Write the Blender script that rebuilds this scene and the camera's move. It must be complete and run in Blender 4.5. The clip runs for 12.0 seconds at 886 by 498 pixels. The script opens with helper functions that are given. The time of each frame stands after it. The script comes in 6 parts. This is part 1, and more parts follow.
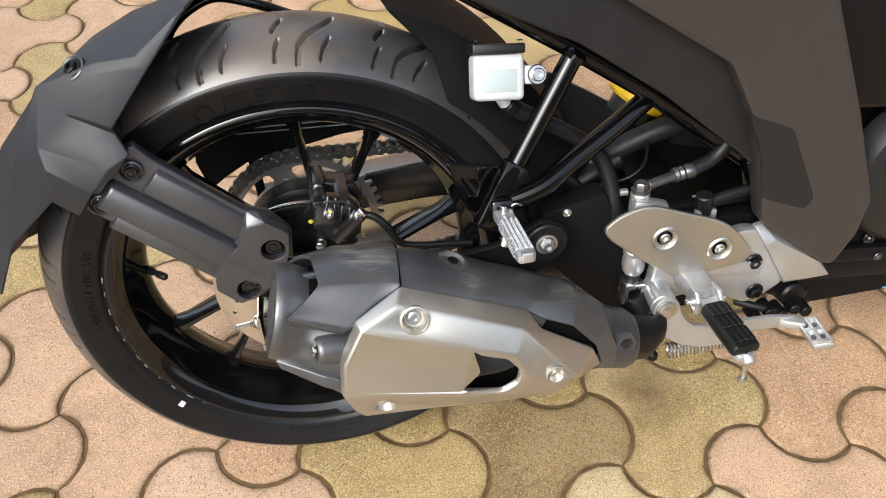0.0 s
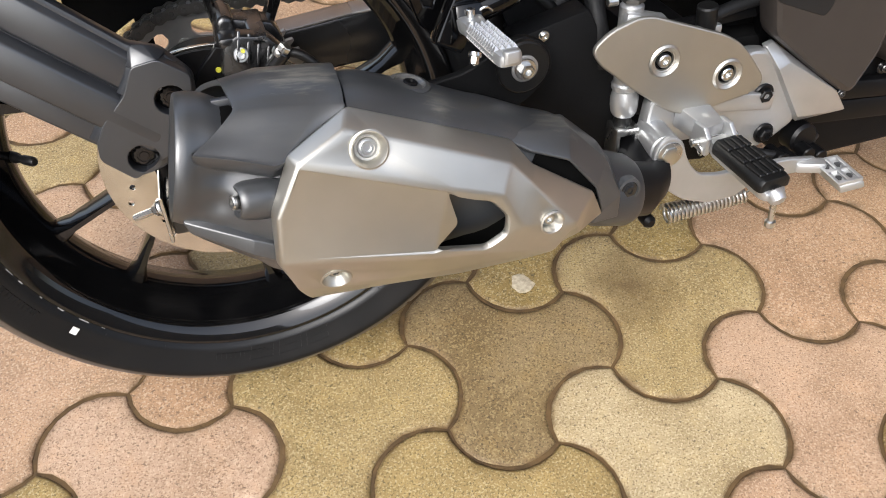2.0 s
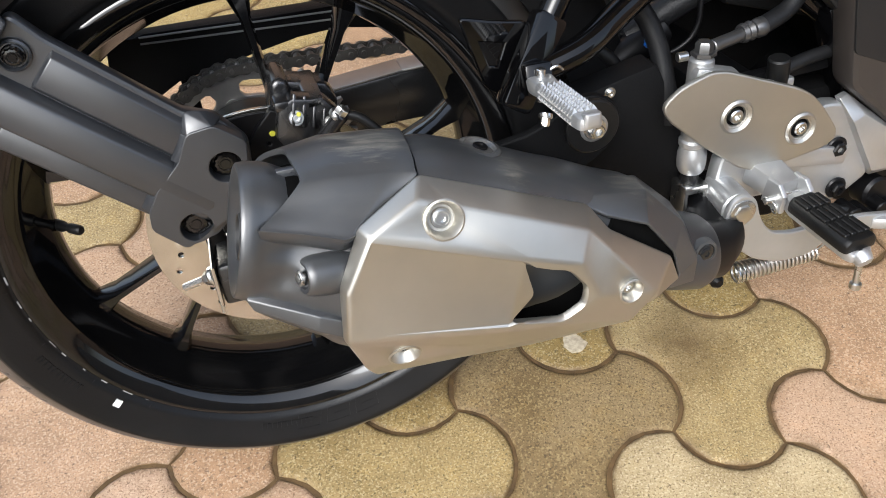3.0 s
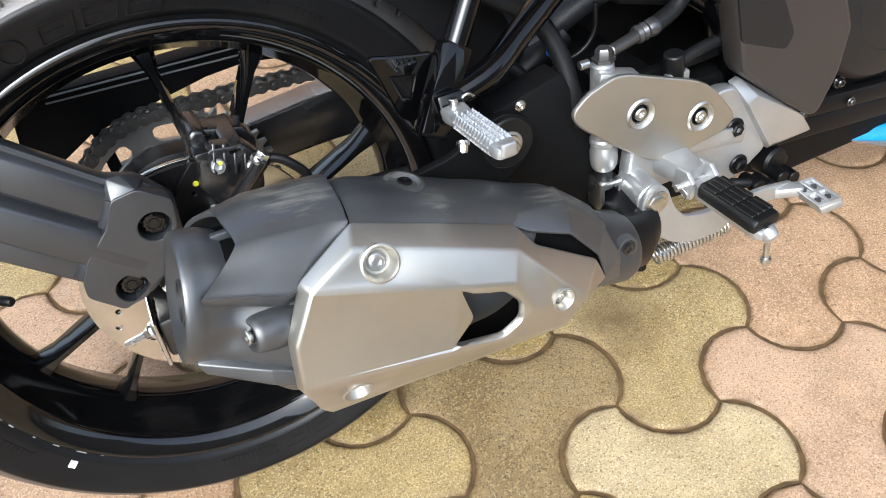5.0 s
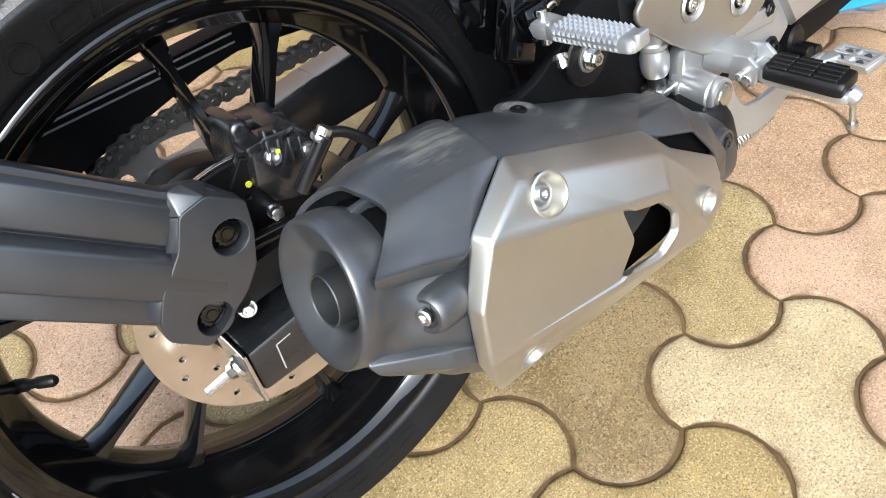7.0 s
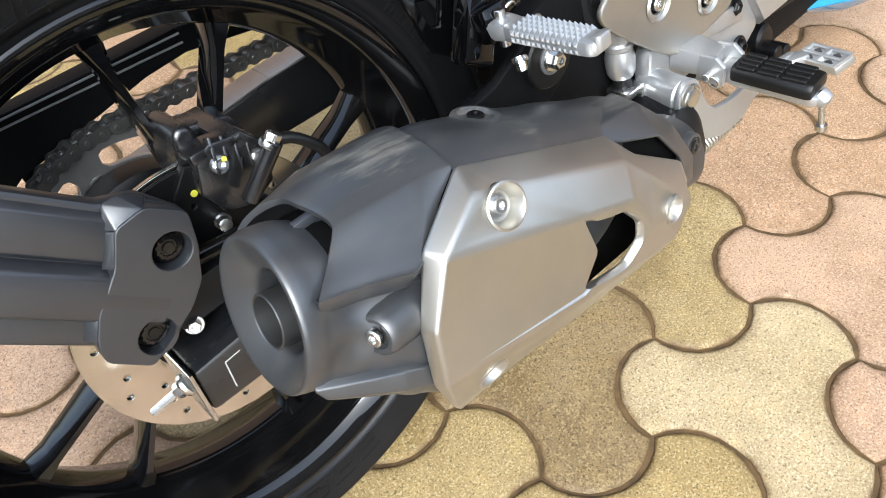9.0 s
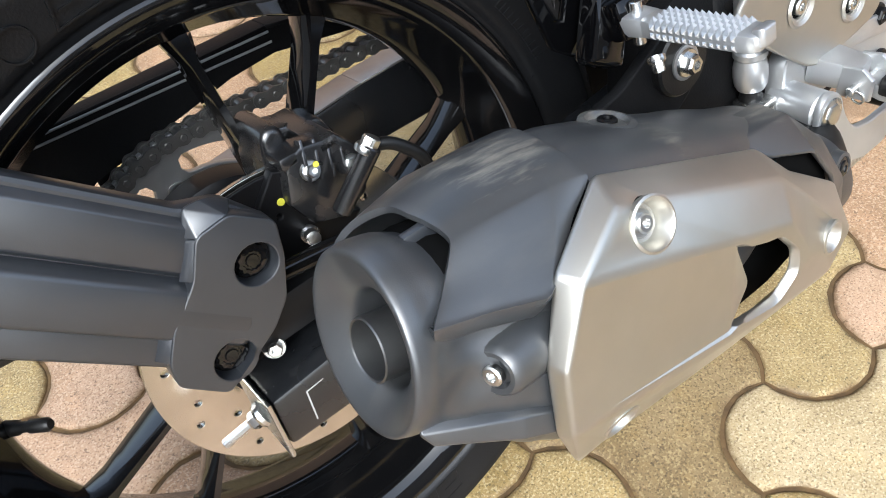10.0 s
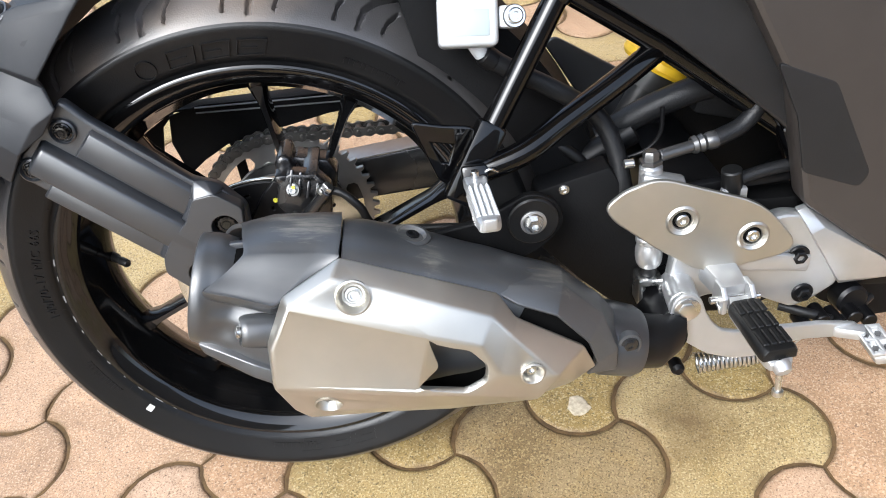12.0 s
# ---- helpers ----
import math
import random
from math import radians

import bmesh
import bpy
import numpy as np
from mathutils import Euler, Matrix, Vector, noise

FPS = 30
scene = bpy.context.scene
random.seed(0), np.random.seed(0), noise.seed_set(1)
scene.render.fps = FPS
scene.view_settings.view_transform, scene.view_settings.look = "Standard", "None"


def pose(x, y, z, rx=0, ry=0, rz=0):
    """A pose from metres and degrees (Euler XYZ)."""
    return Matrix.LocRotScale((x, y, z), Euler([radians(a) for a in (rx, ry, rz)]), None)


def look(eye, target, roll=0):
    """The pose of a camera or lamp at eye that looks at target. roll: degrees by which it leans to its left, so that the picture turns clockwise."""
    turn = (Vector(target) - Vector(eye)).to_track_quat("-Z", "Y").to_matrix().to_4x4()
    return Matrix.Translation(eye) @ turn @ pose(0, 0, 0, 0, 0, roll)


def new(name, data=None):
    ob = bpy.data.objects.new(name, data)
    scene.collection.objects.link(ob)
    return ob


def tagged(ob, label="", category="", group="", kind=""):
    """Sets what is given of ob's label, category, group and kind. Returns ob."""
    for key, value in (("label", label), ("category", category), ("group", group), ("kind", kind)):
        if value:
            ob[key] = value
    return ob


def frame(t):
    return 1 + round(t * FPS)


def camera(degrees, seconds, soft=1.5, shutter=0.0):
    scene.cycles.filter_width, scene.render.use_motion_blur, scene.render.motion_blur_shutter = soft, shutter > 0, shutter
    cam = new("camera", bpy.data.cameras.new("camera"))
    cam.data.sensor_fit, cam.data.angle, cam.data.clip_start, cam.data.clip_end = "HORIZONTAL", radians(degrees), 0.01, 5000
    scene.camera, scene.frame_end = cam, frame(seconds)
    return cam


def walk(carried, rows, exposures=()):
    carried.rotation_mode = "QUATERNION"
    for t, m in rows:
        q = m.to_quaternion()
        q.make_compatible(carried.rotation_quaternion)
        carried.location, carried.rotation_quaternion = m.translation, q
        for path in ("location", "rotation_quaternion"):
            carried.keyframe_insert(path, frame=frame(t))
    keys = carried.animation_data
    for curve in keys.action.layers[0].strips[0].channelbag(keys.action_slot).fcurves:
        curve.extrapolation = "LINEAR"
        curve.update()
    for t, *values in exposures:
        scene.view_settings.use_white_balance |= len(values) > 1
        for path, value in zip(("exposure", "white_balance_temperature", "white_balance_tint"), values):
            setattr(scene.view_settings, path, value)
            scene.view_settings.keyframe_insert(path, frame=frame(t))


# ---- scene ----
cam = camera(56.7, 12.0, soft=1.0)
PATH = [
    (0, (0.043, -0.641, 1.056), (0.283, 0.685, -0.422), -0.3),
    (0.5, (0.039, -0.676, 1.0), (0.336, 0.611, -0.502), 1.2),
    (1, (0.028, -0.669, 0.957), (0.368, 0.591, -0.559), 1.1),
    (1.5, (0.021, -0.632, 0.895), (0.409, 0.581, -0.647), 1.8),
    (2, (0.019, -0.598, 0.84), (0.428, 0.647, -0.671), 1.3),
    (2.5, (0.007, -0.558, 0.829), (0.404, 0.748, -0.633), -0.2),
    (2.7, (0.001, -0.55, 0.828), (0.389, 0.781, -0.614), -0.5),
    (4.3, (-0.03, -0.549, 0.852), (0.442, 0.718, -0.622), -3.5),
    (4.5, (-0.027, -0.552, 0.877), (0.459, 0.705, -0.601), -3.8),
    (5, (-0.006, -0.532, 0.873), (0.534, 0.686, -0.619), -2.5),
    (5.5, (0.009, -0.533, 0.897), (0.513, 0.701, -0.594), -4.1),
    (6, (-0.03, -0.501, 0.809), (0.509, 0.668, -0.721), -4.7),
    (6.5, (-0.102, -0.432, 0.801), (0.632, 0.715, -0.664), -7.8),
    (7, (-0.142, -0.418, 0.795), (0.649, 0.658, -0.693), -7.7),
    (7.5, (-0.13, -0.416, 0.788), (0.699, 0.609, -0.717), -7.0),
    (7.7, (-0.125, -0.42, 0.796), (0.698, 0.596, -0.718), -6.9),
    (9.3, (-0.112, -0.406, 0.769), (0.718, 0.642, -0.719), -6.1),
    (9.5, (-0.099, -0.404, 0.756), (0.727, 0.668, -0.716), -6.3),
    (10, (-0.116, -0.354, 0.734), (0.642, 0.805, -0.709), -8.4),
    (10.5, (-0.084, -0.407, 0.752), (0.401, 0.919, -0.664), -13.3),
    (11, (0.04, -0.48, 0.799), (0.429, 0.927, -0.567), -9.3),
    (11.5, (0.086, -0.558, 0.836), (0.397, 0.874, -0.525), -5.9),
    (12, (0.163, -0.621, 0.917), (0.182, 0.823, -0.466), -6.1),
]
walk(cam, [(t, look(eye, target, roll)) for t, eye, target, roll in PATH],
     exposures=[(0.0, 1.68, 6270, 7), (1.0, 1.60, 6320, 9), (2.0, 1.57, 6220, 9), (2.7, 1.58, 6120, 8), (4.3, 1.82, 5810, 6), (6.0, 1.88, 5790, 5), (7.0, 1.97, 5770, 5), (7.6, 1.99, 5770, 5), (9.5, 1.94, 5770, 5), (10.0, 1.98, 5740, 5), (10.5, 2.14, 5770, 5), (11.2, 2.24, 5810, 6), (12.0, 1.98, 5870, 7)])

# ---- light ----
SUN_DIR = Vector((-0.48, -0.52, 0.70)).normalized()
world = bpy.data.worlds.new("sky")
scene.world = world
world.use_nodes = True
_nt = world.node_tree
_sky = _nt.nodes.new("ShaderNodeTexSky")
_sky.sky_type = "NISHITA"
_sky.sun_disc = False
_sky.sun_elevation = math.asin(SUN_DIR.z)
_sky.sun_rotation = math.atan2(SUN_DIR.x, SUN_DIR.y)
_sky.air_density, _sky.dust_density, _sky.ozone_density = 1.0, 4.5, 0.6
_hs = _nt.nodes.new("ShaderNodeHueSaturation")
_hs.inputs["Saturation"].default_value = 0.6
_bg = _nt.nodes["Background"]
_bg.inputs["Strength"].default_value = 0.15
_nt.links.new(_sky.outputs[0], _hs.inputs["Color"])
_nt.links.new(_hs.outputs[0], _bg.inputs[0])
_sd = bpy.data.lights.new("sun", "SUN")
_sd.energy, _sd.angle, _sd.color = 0.6, radians(32), (0.95, 0.975, 1.0)
_so = new("sun", _sd)
_so.matrix_world = look(SUN_DIR * 6, (0, 0, 0))



# ---- materials ----
def mat(name, col, rough=0.5, metal=0.0, var=0.12, scale=40.0, bump=0.0, bscale=300.0, rvar=0.12, coat=0.0, spec=0.5, wear=0.0, wcol=(0.5, 0.45, 0.4), wscale=9.0, wmap=None, spots=()):
    m = bpy.data.materials.new(name)
    m.use_nodes = True
    nt = m.node_tree
    b = nt.nodes["Principled BSDF"]
    L, N = nt.links.new, nt.nodes.new
    tc = N("ShaderNodeTexCoord")
    n1 = N("ShaderNodeTexNoise"); n1.inputs["Scale"].default_value = scale; n1.inputs["Detail"].default_value = 6
    n2 = N("ShaderNodeTexNoise"); n2.inputs["Scale"].default_value = wscale; n2.inputs["Detail"].default_value = 8
    L(tc.outputs["Object"], n1.inputs["Vector"]); L(tc.outputs["Object"], n2.inputs["Vector"])
    if wmap:
        mp = N("ShaderNodeMapping"); mp.inputs["Scale"].default_value = wmap; mp.inputs["Rotation"].default_value = (0, 0, 0.5)
        L(tc.outputs["Object"], mp.inputs["Vector"]); L(mp.outputs[0], n2.inputs["Vector"])
    r1 = N("ShaderNodeMapRange")
    r1.inputs[1].default_value, r1.inputs[2].default_value = 0.3, 0.7
    r1.inputs[3].default_value, r1.inputs[4].default_value = 1 - var, 1 + var
    L(n1.outputs[0], r1.inputs[0])
    mul = N("ShaderNodeMix"); mul.data_type = "RGBA"; mul.blend_type = "MULTIPLY"
    mul.inputs[0].default_value = 1.0
    mul.inputs[6].default_value = (*col, 1)
    L(r1.outputs[0], mul.inputs[7])
    out = mul.outputs[2]
    if wear > 0:
        r2 = N("ShaderNodeMapRange")
        r2.inputs[1].default_value, r2.inputs[2].default_value = 0.52, 0.72
        r2.inputs[3].default_value, r2.inputs[4].default_value = 0, wear
        L(n2.outputs[0], r2.inputs[0])
        mw = N("ShaderNodeMix"); mw.data_type = "RGBA"
        L(r2.outputs[0], mw.inputs[0]); L(out, mw.inputs[6]); mw.inputs[7].default_value = (*wcol, 1)
        out = mw.outputs[2]
    if spots:
        ns = N("ShaderNodeTexNoise"); ns.inputs["Scale"].default_value = 100; ns.inputs["Detail"].default_value = 9; ns.inputs["Roughness"].default_value = 0.7
        ms = N("ShaderNodeMapping"); ms.inputs["Scale"].default_value = (0.35, 2.2, 0.8); ms.inputs["Rotation"].default_value = (0, 0, 0.7)
        L(tc.outputs["Object"], ms.inputs["Vector"]); L(ms.outputs[0], ns.inputs["Vector"])
        for sx, sy, sz, rad, amount in spots:
            d = N("ShaderNodeVectorMath"); d.operation = "DISTANCE"
            L(tc.outputs["Object"], d.inputs[0]); d.inputs[1].default_value = (sx, sy, sz)
            fall = N("ShaderNodeMapRange"); fall.inputs[1].default_value, fall.inputs[2].default_value = rad, rad * 0.25
            fall.inputs[3].default_value, fall.inputs[4].default_value = -0.32, 0.04
            L(d.outputs["Value"], fall.inputs[0])
            sm = N("ShaderNodeMath"); sm.operation = "ADD"; L(ns.outputs[0], sm.inputs[0]); L(fall.outputs[0], sm.inputs[1])
            rs = N("ShaderNodeMapRange"); rs.inputs[1].default_value, rs.inputs[2].default_value = 0.45, 0.66
            rs.inputs[3].default_value, rs.inputs[4].default_value = 0, amount
            L(sm.outputs[0], rs.inputs[0])
            mx = N("ShaderNodeMix"); mx.data_type = "RGBA"
            L(rs.outputs[0], mx.inputs[0]); L(out, mx.inputs[6]); mx.inputs[7].default_value = (*wcol, 1)
            out = mx.outputs[2]
    L(out, b.inputs["Base Color"])
    b.inputs["Metallic"].default_value = metal
    b.inputs["Specular IOR Level"].default_value = spec
    b.inputs["Coat Weight"].default_value = coat
    b.inputs["Coat Roughness"].default_value = 0.08
    rr = N("ShaderNodeMapRange")
    rr.inputs[1].default_value, rr.inputs[2].default_value = 0.3, 0.7
    rr.inputs[3].default_value, rr.inputs[4].default_value = max(0.02, rough * (1 - rvar)), min(1, rough * (1 + rvar))
    L(n2.outputs[0], rr.inputs[0]); L(rr.outputs[0], b.inputs["Roughness"])
    if bump > 0:
        n3 = N("ShaderNodeTexNoise"); n3.inputs["Scale"].default_value = bscale; n3.inputs["Detail"].default_value = 3
        L(tc.outputs["Object"], n3.inputs["Vector"])
        bp = N("ShaderNodeBump"); bp.inputs["Strength"].default_value = bump; bp.inputs["Distance"].default_value = 0.001
        L(n3.outputs[0], bp.inputs["Height"]); L(bp.outputs[0], b.inputs["Normal"])
    return m


M_GLOSS = mat("gloss_black_paint", (0.0012, 0.0012, 0.0014), 0.05, spec=0.36, wear=0.03, wcol=(0.1, 0.09, 0.08))
M_SATIN = mat("satin_black_paint", (0.003, 0.003, 0.0034), 0.38, spec=0.22, wear=0.10, wcol=(0.02, 0.019, 0.018))
M_PLAST = mat("matte_black_plastic", (0.0150, 0.0166, 0.0198), 0.36, spec=0.95, bump=0.05, bscale=1500, wear=0.12, wcol=(0.045, 0.044, 0.042))
# nearly M_PLAST, with sheen lowered to tone down the hugger's sun glare
M_HUG = mat("low_sheen_black_plastic", (0.0150, 0.0165, 0.0195), 0.50, spec=0.32, bump=0.08, bscale=1300, wear=0.12, wcol=(0.045, 0.044, 0.042))
M_COVER = mat("dusty_black_cover", (0.0262, 0.0278, 0.0300), 0.37, spec=0.95, bump=0.05, bscale=1500, wear=0.07, wcol=(0.22, 0.205, 0.17), wscale=14, wmap=(1.0, 5.5, 1.0), spots=((0.066, -0.220, 0.452, 0.050, 0.45), (0.145, -0.205, 0.424, 0.040, 0.3), (0.158, -0.235, 0.412, 0.03, 0.35), (0.258, -0.22, 0.375, 0.045, 0.3), (0.04, -0.20, 0.458, 0.04, 0.4)))
M_PANEL = mat("grey_matte_paint", (0.034, 0.029, 0.026), 0.42, var=0.04, metal=0.3)
M_PANELD = mat("dark_grey_panel", (0.008, 0.008, 0.0085), 0.45, spec=0.35, bump=0.15, bscale=1200)
M_STEEL = mat("brushed_aluminium", (0.465, 0.45, 0.408), 0.40, metal=0.97, var=0.03, wear=0.10, wcol=(0.44, 0.41, 0.365))
M_CAST = mat("silver_painted_alloy", (0.46, 0.465, 0.468), 0.38, metal=0.82, var=0.05, bump=0.1, bscale=900)
M_ZINC = mat("zinc_bolt", (0.58, 0.58, 0.565), 0.27, metal=1.0)
M_DISC = mat("brake_disc_steel", (0.62, 0.595, 0.53), 0.22, metal=1.0, wear=0.2, wcol=(0.5, 0.44, 0.37))
M_CHAIN = mat("oiled_chain_steel", (0.10, 0.096, 0.09), 0.34, metal=0.6, wear=0.4, wcol=(0.06, 0.048, 0.04), wscale=60)
M_SPROCK = mat("sprocket_steel", (0.34, 0.335, 0.325), 0.36, metal=0.8, wear=0.3, wcol=(0.16, 0.13, 0.10), wscale=40)
M_RUBBER = mat("tyre_rubber", (0.0045, 0.0047, 0.0052), 0.36, spec=0.26, bump=0.15, bscale=700, wear=0.15, wcol=(0.028, 0.025, 0.022), wscale=12)
M_DKST = mat("dull_grey_steel", (0.11, 0.11, 0.11), 0.36, metal=0.85, wear=0.2, wcol=(0.06, 0.055, 0.05), wscale=50)
M_WHEEL = mat("wheel_black_enamel", (0.0024, 0.0024, 0.0026), 0.06, spec=0.5, wear=0.06, wcol=(0.06, 0.055, 0.05), wscale=20)
# pale grey for rim scrapes and for the guard's painted edge highlights
M_SCUFF_GLINT = mat("scuff_and_edge_glint", (0.20, 0.20, 0.20), 0.5)
M_TREAD = mat("dusty_tread_rubber", (0.034, 0.033, 0.034), 0.33, spec=0.7, bump=0.2, bscale=700, wear=0.9, wcol=(0.130, 0.098, 0.072), wscale=6)
# satin black with its sheen cut, so that deep-set parts look shaded
M_DIMBLK = mat("shade_dimmed_black", (0.003, 0.003, 0.0032), 0.6, spec=0.12, bump=0.3, bscale=700)
M_CAL = mat("black_caliper_paint", (0.007, 0.007, 0.0075), 0.26, spec=0.8, wear=0.2, wcol=(0.06, 0.055, 0.05), wscale=40)
M_ARMP = mat("swingarm_black_paint", (0.006, 0.0065, 0.0075), 0.28, spec=0.7, wear=0.1, wcol=(0.05, 0.045, 0.04))
M_PEGRUB = mat("peg_rubber", (0.005, 0.005, 0.005), 0.40, spec=0.28, bump=0.2, bscale=900)
M_HOSE = mat("rubber_hose", (0.006, 0.0062, 0.0068), 0.45, spec=0.28, bump=0.3, bscale=500)
M_WHITE = mat("white_paint_mark", (0.62, 0.62, 0.60), 0.6)
M_YELLOW = mat("yellow_paint", (0.8, 0.5, 0.02), 0.4)
M_LIME = mat("lime_paint_dot", (0.40, 0.38, 0.03), 0.5)
M_BLUE = mat("blue_gloss_paint", (0.01, 0.17, 0.35), 0.2, coat=0.6)
M_BLUEP = mat("blue_plastic", (0.01, 0.12, 0.5), 0.4)
# near-black that stands in for the shade inside recesses
M_RECESS_SHADE = mat("recess_shade_black", (0.002, 0.002, 0.002), 0.8, spec=0.05)
M_RES = mat("milky_reservoir_plastic", (0.38, 0.39, 0.395), 0.35, var=0.02)
M_RES.node_tree.nodes["Principled BSDF"].inputs["Subsurface Weight"].default_value = 0.3
M_RES.node_tree.nodes["Principled BSDF"].inputs["Subsurface Radius"].default_value = (0.01, 0.01, 0.01)
M_FLUID = mat("reservoir_fluid_level", (0.27, 0.31, 0.315), 0.35, var=0.02)
M_CREAM = mat("sprayed_lettering", (0.3, 0.3, 0.29), 0.6)


def paver_mat(name, col, speck, dark, stains=()):
    m = bpy.data.materials.new(name)
    m.use_nodes = True
    nt = m.node_tree
    b = nt.nodes["Principled BSDF"]
    L, N = nt.links.new, nt.nodes.new
    tc, oi = N("ShaderNodeTexCoord"), N("ShaderNodeObjectInfo")
    add = N("ShaderNodeVectorMath"); add.operation = "ADD"
    geo = N("ShaderNodeNewGeometry")
    L(geo.outputs["Position"], add.inputs[0])
    pos = add.outputs[0]

    def noise_at(scale, detail=5, rough=0.6):
        n = N("ShaderNodeTexNoise"); n.inputs["Scale"].default_value = scale
        n.inputs["Detail"].default_value = detail; n.inputs["Roughness"].default_value = rough
        L(pos, n.inputs["Vector"]); return n.outputs[0]

    def rng(a, lo, hi, x, y):
        r = N("ShaderNodeMapRange")
        r.inputs[1].default_value, r.inputs[2].default_value, r.inputs[3].default_value, r.inputs[4].default_value = lo, hi, x, y
        L(a, r.inputs[0]); return r.outputs[0]

    def mix(f, a, c, kind="MIX"):
        x = N("ShaderNodeMix"); x.data_type = "RGBA"; x.blend_type = kind
        if isinstance(f, float): x.inputs[0].default_value = f
        else: L(f, x.inputs[0])
        for k, v in ((6, a), (7, c)):
            if isinstance(v, tuple): x.inputs[k].default_value = (*v, 1)
            else: L(v, x.inputs[k])
        return x.outputs[2]

    hv = N("ShaderNodeHueSaturation")
    hv.inputs["Color"].default_value = (*col, 1)
    L(rng(oi.outputs["Random"], 0, 1, 0.84, 1.12), hv.inputs["Value"])
    L(rng(oi.outputs["Random"], 0, 1, 1.10, 0.86), hv.inputs["Saturation"])
    c = hv.outputs[0]
    c = mix(rng(noise_at(6, 7, 0.65), 0.44, 0.68, 0, 0.75), c, (col[0] * 0.60, col[1] * 0.57, col[2] * 0.50))
    c = mix(rng(noise_at(30, 6), 0.50, 0.72, 0, 0.60), c, tuple(min(1, v * 1.3) for v in col))
    c = mix(rng(noise_at(85, 4, 0.7), 0.54, 0.70, 0, 0.52), c, tuple(v * 0.55 for v in col))
    c = mix(rng(noise_at(360, 2, 0.5), 0.53, 0.62, 0, 0.6), c, speck)
    c = mix(rng(noise_at(420, 2, 0.5), 0.56, 0.63, 0, 0.7), c, dark)
    c = mix(rng(noise_at(190, 3, 0.6), 0.62, 0.67, 0, 0.7), c, tuple(v * 0.5 for v in dark))
    for sx_, sy_, rad_, amount in stains:
        d = N("ShaderNodeVectorMath"); d.operation = "DISTANCE"
        L(pos, d.inputs[0]); d.inputs[1].default_value = (sx_, sy_, 0)
        w = N("ShaderNodeMath"); w.operation = "MULTIPLY_ADD"
        L(noise_at(28, 5), w.inputs[0]); w.inputs[1].default_value = rad_ * 1.6; L(d.outputs["Value"], w.inputs[2])
        c = mix(rng(w.outputs[0], rad_ * 1.9, rad_ * 0.8, 0, amount), c, (0.085, 0.05, 0.016))
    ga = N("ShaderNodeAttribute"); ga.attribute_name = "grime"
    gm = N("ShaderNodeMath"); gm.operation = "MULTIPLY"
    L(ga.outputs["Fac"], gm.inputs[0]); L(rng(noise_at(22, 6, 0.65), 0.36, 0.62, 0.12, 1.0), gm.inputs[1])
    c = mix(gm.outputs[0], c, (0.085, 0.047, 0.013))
    L(c, b.inputs["Base Color"])
    L(rng(noise_at(15), 0.3, 0.7, 0.45, 0.75), b.inputs["Roughness"])
    bp = N("ShaderNodeBump"); bp.inputs["Strength"].default_value = 0.6; bp.inputs["Distance"].default_value = 0.0016
    L(noise_at(480, 4, 0.7), bp.inputs["Height"]); L(bp.outputs[0], b.inputs["Normal"])
    return m


M_PINK = paver_mat("pink_concrete_paver", (0.368, 0.232, 0.136), (0.52, 0.39, 0.27), (0.17, 0.10, 0.055))
M_YEL = paver_mat("yellow_concrete_paver", (0.300, 0.212, 0.078), (0.47, 0.385, 0.225), (0.10, 0.070, 0.024), [(0.460, -0.035, 0.065, 0.8), (0.14, 0.03, 0.06, 0.8)])
M_PALE = paver_mat("pale_yellow_paver", (0.362, 0.275, 0.138), (0.56, 0.47, 0.31), (0.15, 0.10, 0.040))
M_OLIVE = paver_mat("dark_olive_paver", (0.190, 0.126, 0.046), (0.34, 0.265, 0.125), (0.07, 0.044, 0.015))
M_EDGE = mat("dirty_block_edge", (0.090, 0.050, 0.016), 0.9, var=0.4, scale=90, bump=0.6, bscale=300, wear=0.6, wcol=(0.20, 0.135, 0.062), wscale=14)
M_JOINT = mat("joint_dirt", (0.080, 0.047, 0.017), 0.95, var=0.35, scale=60, bump=0.8, bscale=250)

# ---- geometry helpers ----
LEAN = 11.4
AX = 0.302
BIKE = pose(0, 0.0559, 0.3015, -LEAN) @ pose(0, 0, -AX)
bike = new("motorcycle")
bike.matrix_world = BIKE
tagged(bike, "black and grey motorcycle leaning on its side stand on paving", "motorcycle")


def finish(name, me, m, parent, label="", smooth=35):
    if m is not None:
        me.materials.clear()
        me.materials.append(m)
    me.shade_smooth()
    if smooth is not None and hasattr(me, "set_sharp_from_angle"):
        me.set_sharp_from_angle(angle=radians(smooth))
    ob = new(name, me)
    ob.parent = parent
    if label:
        tagged(ob, label)
    return ob


def part(name, bm, m, parent, label="", smooth=35, bevel=0.0, seg=2, solid=0.0):
    me = bpy.data.meshes.new(name)
    bmesh.ops.recalc_face_normals(bm, faces=bm.faces)
    bm.to_mesh(me)
    bm.free()
    if bevel > 0 or solid != 0:
        me = baked(me, bevel, seg, solid)
    return finish(name, me, m, parent, label, smooth)


